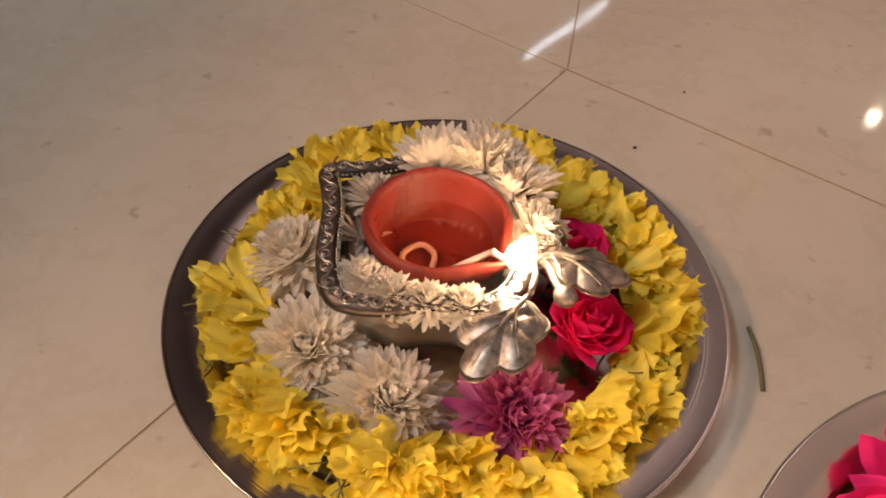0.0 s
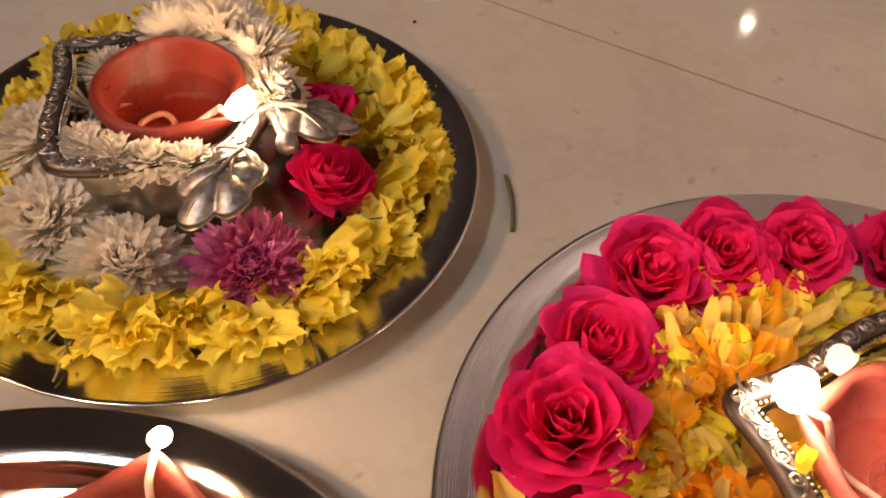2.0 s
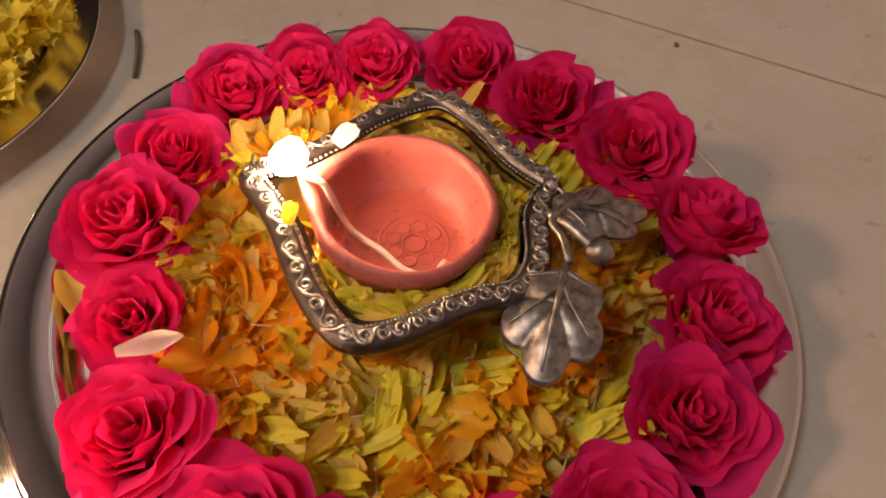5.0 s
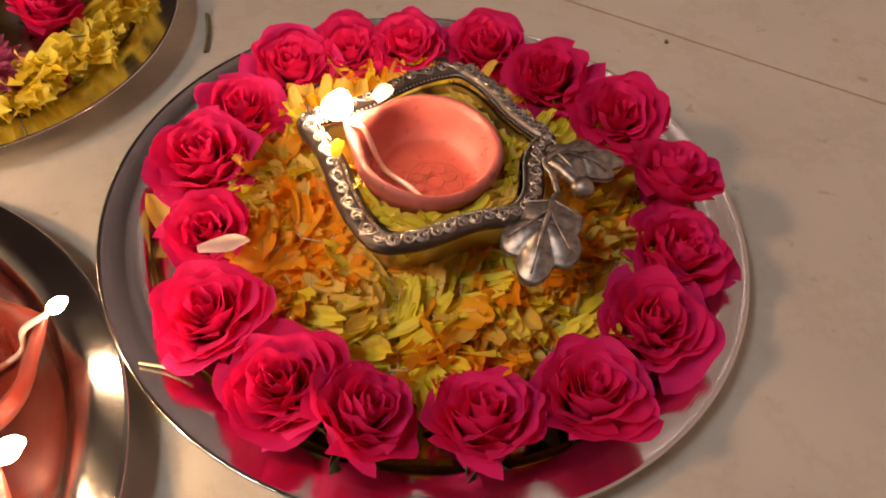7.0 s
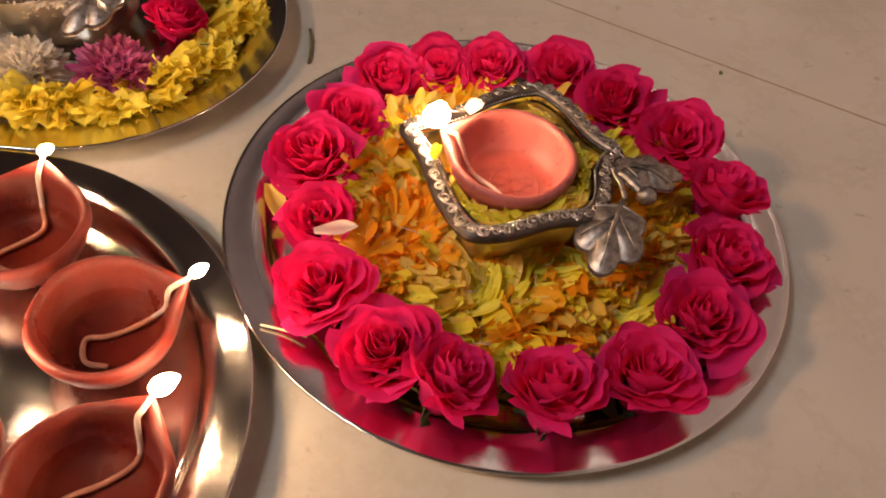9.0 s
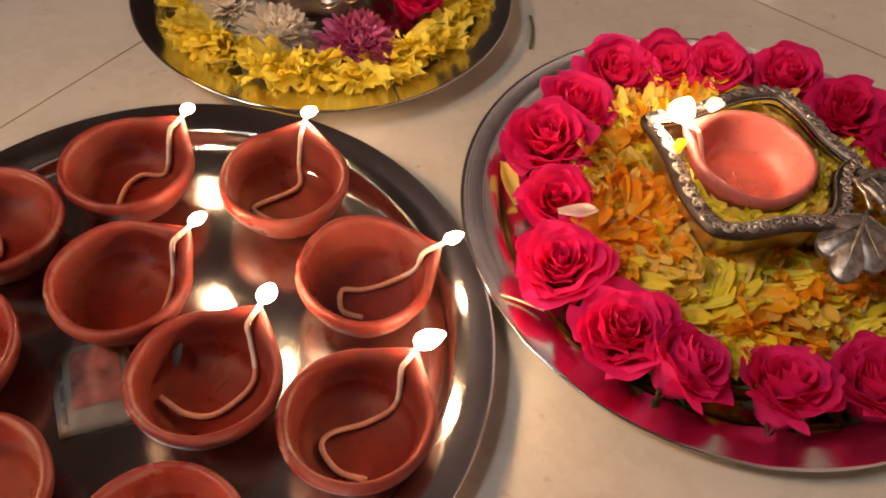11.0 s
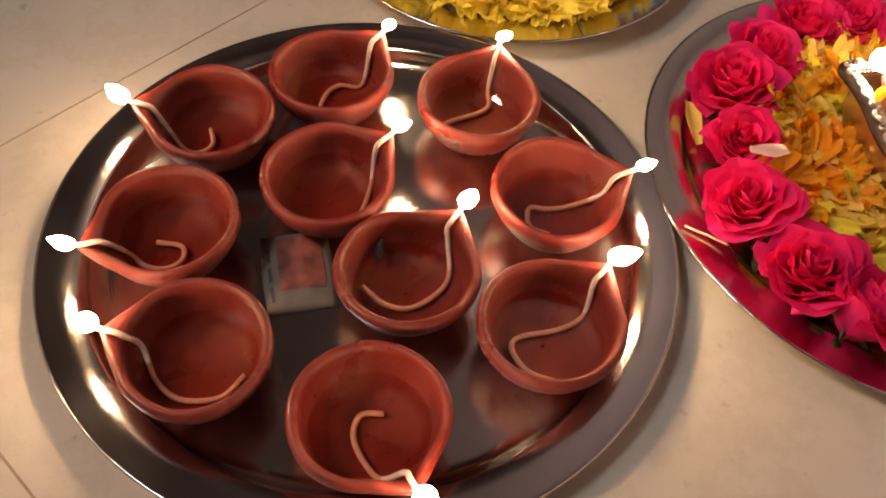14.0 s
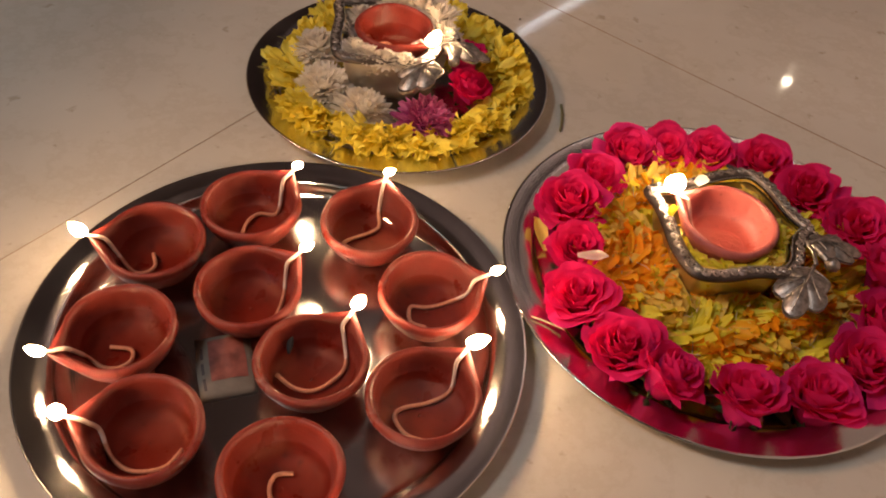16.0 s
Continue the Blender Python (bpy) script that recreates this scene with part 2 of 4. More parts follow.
def lathe(profile, sides, radius=lambda a, r, z: r):
    verts = []
    for r, z in profile:
        for k in range(sides):
            a = 2 * math.pi * k / sides
            q = radius(a, r, z)
            verts.append((q * math.cos(a), q * math.sin(a), z))
    return verts, grid_faces(sides, len(profile), True)


def joined(pieces):
    verts, faces = [], []
    for v, f in pieces:
        o = len(verts)
        verts += list(v)
        faces += [tuple(i + o for i in q) for q in f]
    return verts, faces


def moved(piece, m):
    return [m @ Vector(v) for v in piece[0]], piece[1]


# ---- the room ----
floor = tagged(new("floor"), "polished cream marble floor laid in large square tiles", "floor", kind="structure")
v, f = box(-3, 1.1, -3.5, 4.7, -0.05, -0.0004)
part("grout", mesh("grout", v, f, GROUT, False), floor, "brown grout in the joints")
QX, QY, TILE = 0.097, 0.442, 0.632
UX, UY = 0.552, 0.834


def tile_place(a, b):
    return QX + a * UX - b * UY, QY + a * UY + b * UX


def slab(corners, gap=0.0006):
    """A floor tile with eased edges from four corners in tile measures, anticlockwise."""
    c = [Vector((*tile_place(a, b), 0)) for a, b in corners]
    mid = sum(c, Vector()) / 4
    rows = []
    for inset, z in ((gap, -0.02), (gap, -0.01), (gap, 0.0)):
        for p in c:
            d = p - mid
            q = p - Vector((math.copysign(1, d.dot(Vector((UX, UY, 0)))) * inset * UX + math.copysign(1, d.dot(Vector((-UY, UX, 0)))) * inset * -UY,
                            math.copysign(1, d.dot(Vector((UX, UY, 0)))) * inset * UY + math.copysign(1, d.dot(Vector((-UY, UX, 0)))) * inset * UX, -z))
            rows.append(q)
    return rows, grid_faces(4, 3, True) + [(8, 9, 10, 11)]


SKEW = 0.302
for i in range(-7, 7):
    for j in range(-7, 7):
        a0, b0 = i * TILE, j * TILE
        x, y = tile_place(a0 + TILE / 2, b0 + TILE / 2)
        if not (-3.2 < x < 1.7 and -3.8 < y < 5.0):
            continue
        k0, k1 = (SKEW if i > 0 else 0), (SKEW if i >= 0 else 0)
        wide = 0.0004 if j < 0 else 0.0
        a1 = a0 + TILE - (wide if i == -1 else 0)
        a0 = a0 + (wide if i == 0 else 0)
        vs, fs = slab([(a0, b0 + k0), (a1, b0 + k1), (a1, b0 + TILE + k1), (a0, b0 + TILE + k0)])
        part("tile", mesh("tile", vs, fs, MARBLE, False), floor)


def wall(name, x0, x1, y0, y1, z0, z1, mat, label):
    ob = new(name, mesh(name, *box(x0, x1, y0, y1, z0, z1), mat, False))
    return tagged(ob, label, "wall", kind="structure")


wall("wall_north", -1.9, 1.1, 4.7, 4.85, -0.05, 2.8, BROWN, "plain brown-painted plaster wall in dim light")
wall("wall_south", -1.9, 1.1, -3.65, -3.5, -0.05, 2.8, WALL, "plain warm-painted plaster wall in dim light")
wall("wall_east", 1.1, 1.25, -3.65, 4.85, -0.05, 2.8, WARM, "warm cream painted plaster wall")
wall("wall_west", -2.05, -1.9, -3.65, 4.85, -0.05, 2.8, SHADE_BROWN, "plain brown wall with its shade put into a near-black colour")
# unseen blocker, added so the side lamp leaves the floor's west part unlit
low = wall("wall_low", -1.3, 1.5, 0.0, 0.10, -0.004, 0.6, BROWN, "unseen low wall added to block the side lamp's light")
low.matrix_basis = pose(-0.691, 0.116, 0, 0, 0, 72.5)
wall("ceiling", -2.05, 1.25, -3.65, 4.85, 2.8, 2.9, CEIL, "plain ceiling in dim light")

# ---- steel plates ----
PLATES = {"C": (-0.0022, -0.0346, 0.1515), "A": (0.0333, 0.2405, 0.1247), "B": (0.2772, 0.0672, 0.1480)}
RIM_Z = 0.014


def plate(key, label):
    x, y, R = PLATES[key]
    lip = R - 0.021
    prof = [(0.00001, 0.0042), (lip * 0.5, 0.0042), (lip - 0.010, 0.0042), (lip - 0.006, 0.0048), (lip - 0.003, 0.0068), (lip - 0.0012, 0.0090),
            (lip, 0.0116), (lip + 0.002, 0.0130), (lip + 0.010, 0.0137), (R - 0.002, RIM_Z), (R - 0.0006, RIM_Z + 0.0004), (R, RIM_Z - 0.0001),
            (R - 0.0006, RIM_Z - 0.0012), (R - 0.003, RIM_Z - 0.0013), (lip + 0.009, 0.0124), (lip + 0.001, 0.0106), (lip - 0.002, 0.0060),
            (lip - 0.005, 0.0020), (lip - 0.009, 0.0004), (lip - 0.02, 0.0002), (0.00001, 0.0002)]
    t = thing("steel_plate", pose(x, y, 0.0002), label, "plate", "steel plates on the floor")
    part("dish", mesh("dish", *lathe(prof, 160), STEEL), t)
    return t


plate("C", "large round stainless steel plate holding ten lit clay lamps")
plate("A", "round stainless steel plate with a ring of yellow petals")
plate("B", "round stainless steel plate with a ring of red roses")


# ---- clay lamps ----
def diya_body(R, h, tip, seed):
    """A pinched clay bowl with its spout along +x."""
    r0 = np.random.default_rng(seed)
    ph = r0.uniform(0, 6.28, 3)
    half = math.radians(40)

    def spout(a):
        a = abs((a + math.pi) % (2 * math.pi) - math.pi)
        return max(0.0, 1 - a / half)

    def out(a, r, z):
        k = min(1, max(0, (z / h - 0.25) / 0.75))
        wob = 1 + 0.012 * math.sin(2 * a + ph[0]) + 0.006 * math.sin(5 * a + ph[1])
        return r * wob + (tip - R) * spout(a) ** 1.45 * k ** 1.3

    t = 0.0042
    prof = [(0.00001, 0), (R * 0.52, 0), (R * 0.57, 0.0012), (R * 0.76, h * 0.26), (R * 0.895, h * 0.53), (R * 0.955, h * 0.71), (R * 0.995, h * 0.81),
            (R, h * 0.90), (R - 0.0008, h * 0.97), (R - 0.0018, h), (R - t + 0.0012, h), (R - t, h * 0.96), (R - t - 0.0008, h * 0.86),
            (R * 0.82, h * 0.64), (R * 0.765, h * 0.45), (R * 0.68, h * 0.29), (R * 0.54, h * 0.21), (0.00001, h * 0.19)]
    verts = []
    sides = 96
    for j, (r, z) in enumerate(prof):
        inner = j >= 10
        for k in range(sides):
            a = 2 * math.pi * k / sides
            q = out(a, r, z)
            if inner:
                q -= 0.0028 * spout(a) ** 1.2
            zz = z + (0.0022 * spout(a) if z > 0.7 * h else 0) + 0.0004 * math.sin(3 * a + ph[2]) * (z / h)
            if inner and z > 0.8 * h:
                zz -= 0.0035 * spout(a) ** 2
            # the pinch narrows the spout
            y = q * math.sin(a)
            if spout(a) > 0:
                y *= 1 - 0.35 * spout(a) ** 0.8 * min(1, max(0, z / h))
            verts.append((q * math.cos(a), y, zz))
    return verts, grid_faces(sides, len(prof), True)


def smooth_path(pts, n):
    """n points on a Catmull-Rom curve through pts."""
    P = [np.array(p, float) for p in pts]
    P = [2 * P[0] - P[1]] + P + [2 * P[-1] - P[-2]]
    out = []
    for i in range(n):
        u = i / (n - 1) * (len(P) - 3)
        k = min(int(u), len(P) - 4)
        t = u - k
        a, b, c, d = P[k:k + 4]
        out.append(0.5 * (2 * b + (c - a) * t + (2 * a - 5 * b + 4 * c - d) * t * t + (3 * b - a - 3 * c + d) * t ** 3))
    return out


def flame_mesh(lean, size):
    """A pointed flame blown over: its tip is carried off by lean (dx, dy)."""
    verts, n, rows = [], 12, 13
    for j in range(rows):
        t = j / (rows - 1)
        r = 0.0047 * size * math.sin(math.pi * min(1, t ** 0.60)) ** 0.8 * (1 - 0.30 * t) + 1e-5
        for k in range(n):
            a = 2 * math.pi * k / n
            verts.append((lean[0] * t ** 1.15 + r * math.cos(a), lean[1] * t ** 1.15 + r * math.sin(a), 0.0105 * size * t * (1 - 0.25 * t) + 0.25 * r * math.sin(2 * a + 9 * t) * t))
    return verts, grid_faces(n, rows, True)


def diya(x, y, z, angle, R, h, tip, wick, label, lean=(0.004, 0.0), size=1.0, seed=0, level=0.44, group="", tilt=(0, 0), mat=None):
    """lean: where the flame blows, along the room's x and y. wick: plan points from the bowl's middle, spout along +x, as shares of R."""
    t = thing("clay_lamp", pose(x, y, z, tilt[0], tilt[1], angle), label, "oil lamp", group)
    ca, sa = math.cos(math.radians(angle)), math.sin(math.radians(angle))
    lean = (0.72 * (lean[0] * ca + lean[1] * sa), 0.72 * (lean[1] * ca - lean[0] * sa))
    part("bowl", mesh("bowl", *diya_body(R, h, tip, seed), mat or CLAY), t)
    # oil film just inside the bowl's wall
    k = 0.755 + 0.30 * (level - 0.44)
    vs = [(0, 0, h * level)] + [(R * (k + 0.02) * math.cos(a), R * (k + 0.02) * math.sin(a), h * level) for a in (2 * math.pi * i / 48 for i in range(48))]
    part("oil", mesh("oil", vs, [(0, 1 + i, 1 + (i + 1) % 48) for i in range(48)], PALE_OIL if mat else OIL), t, "clear lamp oil")
    def bed(px, py):
        d = math.hypot(px, py)
        return h * float(np.interp(d, (0.54, 0.66, 0.745, 0.80, 0.86, 0.98), (0.22, 0.30, 0.46, 0.66, 0.86, 0.98))) + 0.0016
    pts = [(tip + 0.001, 0, h * 1.15), (tip * 0.93, 0, h * 1.06), (R * 0.98, 0, h * 1.02), (R * 0.86, 0, bed(0.86, 0))] + [(px * R, py * R, min(bed(px, py), h * 1.02)) for px, py in wick]
    path = smooth_path(pts, 40)
    w = part("wick", mesh("wick", *tube(path, 0.0013, 8), COTTON), t, "twisted white cotton wick")
    burnt = [(tip - 0.001, 0, h * 1.06), (tip + 0.0012, 0, h * 1.14), (tip + 0.002, 0, h * 1.24)]
    part("wick_tip", mesh("wick_tip", *tube(burnt, 0.0013, 7), CHAR), w, "charred wick tip")
    part("flame", mesh("flame", *flame_mesh(lean, size), FLAME), t, "small bright flame", pose(tip + 0.0014, 0, h * 1.12))
    return t


LAMPS = [  # x, y, spout angle, wick, lean, flame size
    (-0.0917, 0.0085, -169, [(0.70, 0.04), (0.42, 0.33), (0.17, 0.35), (0.03, 0.17), (0.11, -0.14)], (-0.010, 0.001), 1.2),
    (-0.0405, 0.0510, 56, [(0.53, -0.14), (0.25, 0.11), (-0.07, 0.10), (-0.49, -0.16)], (0.005, -0.003), 0.95),
    (0.0390, 0.0502, 82, [(0.68, 0.0), (0.31, -0.08), (-0.19, 0.41), (-0.35, 0.38), (-0.50, -0.07), (-0.50, -0.37)], (0.007, -0.004), 1.0),
    (-0.0878, -0.0614, -140, [(0.64, -0.09), (0.49, 0.20), (0.26, 0.37), (0.01, 0.33), (-0.07, 0.11), (0.22, -0.13)], (-0.010, -0.003), 0.95),
    (-0.0241, -0.0187, 48, [(0.75, -0.08), (0.60, -0.22), (0.32, -0.45), (0.10, -0.60)], (0.009, 0.0), 0.95),
    (0.0858, -0.0037, 24, [(0.75, 0.0), (0.30, 0.05), (-0.05, 0.06), (-0.32, 0.14), (-0.42, -0.20), (-0.18, -0.41)], (0.009, 0.0), 0.9),
    (0.0244, -0.0643, 62, [(0.78, -0.10), (0.45, -0.36), (-0.15, -0.26), (-0.38, 0.07), (-0.39, 0.50)], (0.006, 0.003), 1.15),
    (-0.0536, -0.1206, -176, [(0.75, -0.06), (0.50, 0.30), (0.12, 0.50), (-0.36, 0.40), (-0.59, 0.07)], (-0.003, 0.0), 1.15),
    (0.0904, -0.0784, 55, [(0.64, -0.11), (0.22, 0.03), (-0.19, 0.29), (-0.42, 0.25), (-0.52, -0.12), (-0.40, -0.49)], (0.014, 0.0), 1.3),
    (0.0234, -0.1352, -49, [(0.63, -0.20), (0.27, -0.26), (-0.06, -0.21), (-0.25, 0.0), (-0.12, 0.26)], (0.006, -0.005), 1.2),
]
for i, (x, y, ang, wick, lean, size) in enumerate(LAMPS):
    diya(x, y, 0.0044, ang, 0.0328, 0.0285, 0.0400, wick, "lit red clay oil lamp with a cotton wick", lean, size * 0.88, i,
         group="clay lamps on the plate")


# ---- cast metal holders ----
def outline(n):
    """The kite-shaped rim: u from the far corner towards the leaves, v across."""
    corners = [(0.0, 0.0), (0.052, -0.0565), (0.101, -0.026), (0.107, 0.024), (0.058, 0.0570)]
    waves = [-0.0022, -0.0020, 0.0030, -0.0020, -0.0026]
    per = n // 5
    pts = []
    for k in range(5):
        a, b = np.array(corners[k]), np.array(corners[(k + 1) % 5])
        d = b - a
        nrm = np.array((d[1], -d[0])) / np.hypot(*d)
        for i in range(per):
            s = i / per
            pts.append(a + d * s + nrm * waves[k] * math.sin(2 * math.pi * s) * (-1 if k in (1, 4) else 1))
    P = np.array(pts)
    for _ in range(10):
        P = (np.roll(P, 1, 0) + 2 * P + np.roll(P, -1, 0)) / 4
    return P


def ring_band(P, half, z_mid, crown):
    """A closed bar of half-round section along P."""
    n = len(P)
    T = np.roll(P, -1, 0) - np.roll(P, 1, 0)
    T /= np.hypot(T[:, 0], T[:, 1])[:, None]
    N = np.c_[T[:, 1], -T[:, 0]]
    sec = [(-1, -0.6), (-1, 0.0), (-0.72, 0.62), (-0.3, 0.92), (0.3, 0.92), (0.72, 0.62), (1, 0.0), (1, -0.6)]
    verts = []
    for o, zz in sec:
        for i in range(n):
            q = P[i] + N[i] * o * half
            verts.append((q[0], q[1], z_mid + zz * crown))
    faces = grid_faces(n, len(sec), True)
    faces += [((len(sec) - 1) * n + i, (len(sec) - 1) * n + (i + 1) % n, (i + 1) % n, i) for i in range(n)]
    return (verts, faces), N


def scroll(side):
    """A raised spiral curl about 6 mm long, flat on z = 0."""
    pts = []
    for i in range(16):
        a = i / 15 * 3.3 * math.pi
        r = 0.0030 * (1 - 0.75 * i / 15)
        pts.append((r * math.cos(a) * side, r * math.sin(a), 0.0))
    pts = [(pts[0][0] + 0.0045 * side, pts[0][1] - 0.002, 0.0), (pts[0][0] + 0.0022 * side, pts[0][1] - 0.0014, 0.0)] + pts
    return tube(pts, 0.0006, 6)


LOBES = [(0.0, 1.0), (1.06, 0.90), (-1.06, 0.90), (2.05, 0.76), (-2.05, 0.76)]


def leaf(length, width):
    """A cast vine leaf along +x: five round puffed lobes with deep clefts, raised veins and fine engraved lines."""
    na, nr = 120, 17
    cx = 0.40 * length

    def lobe(a, k):
        c, r = LOBES[k]
        d = abs((a - c + math.pi) % (2 * math.pi) - math.pi)
        return r * math.sqrt(max(0.0, math.cos(min(1.57, d * 1.95))))

    def reach(a):
        return max(0.60, max(lobe(a, k) for k in range(5)))

    edge = [reach(2 * math.pi * i / na) for i in range(na)]
    for _ in range(2):
        edge = [(edge[i - 1] + 2 * edge[i] + edge[(i + 1) % na]) / 4 for i in range(na)]

    def height(x, y, q):
        return 0.0042 * (1 - q ** 2.4) - 0.0045 * (x / length) ** 2

    verts = []
    for j in range(nr):
        q = j / (nr - 1)
        for i in range(na):
            a = i / na * 2 * math.pi
            x = cx + 0.60 * length * q * edge[i] * math.cos(a)
            y = width * q * edge[i] * math.sin(a)
            puff = 0.0035 * (edge[i] - 0.70) * math.sin(math.pi * min(1, q * 0.95))
            line = -0.00035 * max(0, math.cos(5 * from_midrib(a) + 1900 * math.hypot(x - cx, y))) * q
            verts.append((x, y, height(x, y, q) + puff + line))
    top = grid_faces(na, nr, True)
    m = len(verts)
    faces = [tuple(reversed(fc)) for fc in top] + [tuple(m + q for q in fc) for fc in top]
    under = [(x, y, z - 0.0016) for x, y, z in verts]
    o = (nr - 1) * na
    for i in range(na):
        k = (i + 1) % na
        faces.append((o + i, o + k, m + o + k, m + o + i))
    ribs = []
    for c, r in LOBES:
        pts = []
        for i in range(9):
            q = i / 8
            k = 1 if c == 0 else q ** 1.4
            x = (0.06 if c == 0 else 0.30 - 0.09 * abs(c)) * length * (1 - q) + q * (cx + 0.52 * length * r * math.cos(c))
            y = k * width * 0.86 * r * math.sin(c)
            e = math.hypot((x - cx) / (0.6 * length), y / width)
            pts.append((x, y, height(x, y, min(1, e)) + 0.0007))
        ribs.append(tube(pts, 0.0013 if c == 0 else 0.0008, 6, lambda q: 1 - 0.6 * q))
    return joined([(verts + under, faces)] + ribs)


def from_midrib(a):
    """The angle from the nearest lobe's middle line."""
    return min(abs((a - c + math.pi) % (2 * math.pi) - math.pi) for c, r in LOBES)


def holder(m, zt, label):
    """Bowl on a kite plan with an engraved rim, two leaves and a bud. zt: the rim's height over its foot."""
    t = thing("lamp_holder", m, label, "lamp holder", "cast metal lamp holders")
    P = outline(200)
    c = P.mean(0)
    # bowl: wall outside, floor, and wall inside
    rows = [(0.88, zt - 0.002), (0.90, zt - 0.006), (0.88, zt * 0.62), (0.80, zt * 0.30), (0.66, zt * 0.08), (0.60, 0.0), (0.0, 0.0), (0.0, 0.002), (0.58, 0.002),
            (0.64, zt * 0.10), (0.77, zt * 0.32), (0.84, zt * 0.62), (0.84, zt - 0.002)]
    verts = []
    for k, z in rows:
        for q in P:
            e = c + (q - c) * k
            verts.append((e[0], e[1], z))
    part("bowl", mesh("holder_bowl", verts, grid_faces(len(P), len(rows), True), NICKEL), t, "polished nickel bowl")
    band, N = ring_band(P, 0.0041, zt, 0.0028)
    rim = part("rim", mesh("rim", *band, ANTIQUE), t, "dark silvery cast rim with scrollwork")
    # raised curls on the band and a row of beads inside it
    curls, beads = [], []
    n_curl = 50
    for k in range(n_curl):
        i = k * len(P) // n_curl
        d = P[(i + 1) % len(P)] - P[i - 1]
        a = math.degrees(math.atan2(d[1], d[0]))
        curls.append(moved(scroll(1 if k % 2 else -1), pose(P[i][0], P[i][1], zt + 0.0026, 0, 0, a + (180 if k % 2 else 0))))
    part("scrollwork", mesh("scrollwork", *joined(curls), BRIGHT), rim, "worn bright scroll relief")
    for i in range(0, len(P), 1):
        q = P[i] - N[i] * 0.0046
        beads.append(moved(bead(), pose(q[0], q[1], zt + 0.0008)))
    part("beading", mesh("beading", *joined(beads), BRIGHT), rim)
    part("leaf", mesh("leaf_a", *leaf(0.038, 0.0165), TARNISH), t, "cast vine leaf", pose(0.107, 0.004, zt + 0.004, -6, 2, 30))
    part("leaf", mesh("leaf_b", *leaf(0.042, 0.0195), TARNISH), t, "cast vine leaf", pose(0.1145, -0.013, zt + 0.003, 6, 4, -95))
    stalk = smooth_path([(0.104, 0.010, zt), (0.112, 0.004, zt + 0.004), (0.118, -0.001, zt + 0.004), (0.123, -0.004, zt + 0.003)], 10)
    part("stalk", mesh("stalk", *tube(stalk, 0.0022, 8), TARNISH), t)
    stem_l = smooth_path([(0.122, 0.012, zt + 0.0085), (0.112, 0.008, zt + 0.0085), (0.107, 0.001, zt + 0.007), (0.111, -0.006, zt + 0.008), (0.1145, -0.016, zt + 0.0085)], 16)
    part("stem", mesh("stem", *tube(stem_l, 0.0013, 7), TARNISH), t)
    bud = [(0.0002, 0.0), (0.003, 0.001), (0.0046, 0.0035), (0.0044, 0.006), (0.003, 0.0085), (0.0002, 0.0098)]
    part("bud", mesh("bud", *lathe(bud, 14), TARNISH), t, "cast bud", pose(0.120, -0.004, zt + 0.003, 0, 78, -20))
    return t


def bead():
    v = [(0.00075 * math.cos(a), 0.00075 * math.sin(a), 0) for a in (0, 1.571, 3.142, 4.712)] + [(0, 0, 0.0009)]
    return v, [(0, 1, 4), (1, 2, 4), (2, 3, 4), (3, 0, 4)]


holder(pose(0.2200, 0.0900, 0.0044, 0, 0, -23), 0.0500, "silvery cast metal lamp holder on a bed of marigold petals")
holder(pose(-0.0250, 0.2736, 0.0044, 0, 0, -31), 0.0480, "silvery cast metal lamp holder filled with white flowers")
lamp_b = diya(0.273, 0.0675, 0.0300, 156, 0.0325, 0.0280, 0.0400, [(0.6, 0.06), (0.2, 0.24), (-0.15, 0.44), (-0.42, 0.42), (-0.52, 0.22)],
     "lit clay oil lamp in a metal holder, flame glow put into its pinkish colour", (0.004, 0.003), 1.55, 21, 0.30, mat=FLAMELIT_CLAY)
diya(0.0275, 0.2425, 0.0310, -40, 0.0318, 0.0270, 0.0405, [(0.3, -0.5), (0.0, -0.55), (-0.25, -0.4), (-0.2, -0.1), (0.05, -0.1), (0.2, -0.3)],
     "lit red clay oil lamp among white flowers", (0.007, 0.006), 1.35, 22, 0.46)


# ---- petals and flowers ----
def blade(length, width, nu=5, nv=7, cup=0.3, curl=0.3, ruffle=0.0, point=0.0, seed=0, base=0.25, teeth=0.0, flare=0.62):
    """A petal along +x from the origin, cupped upwards, its end curling by curl of its length."""
    r0 = np.random.default_rng(seed)
    ph = r0.uniform(0, 6.28, 4)
    verts = []
    for j in range(nv):
        t = j / (nv - 1)
        w = width * (base + (1 - base) * math.sin(math.pi * min(1, t * flare + 0.06)) ** 1.1) * (1 - 0.25 * t ** 6)
        for i in range(nu):
            s = i / (nu - 1) * 2 - 1
            x = length * (t - (0.10 + point) * abs(s) ** 1.8 * t * t + 0.05 * ruffle * math.sin(6 * s + ph[0]) * t - teeth * abs(math.sin(5.2 * s + ph[3])) ** 0.7 * t ** 6)
            z = cup * width * s * s * (0.4 + 0.6 * t) + curl * length * t * t + ruffle * width * 0.35 * math.sin(4.5 * s + ph[1]) * t * t
            verts.append((x, s * w / 2 + 0.06 * width * math.sin(3 * t + ph[2]), z))
    return verts, grid_faces(nu, nv)


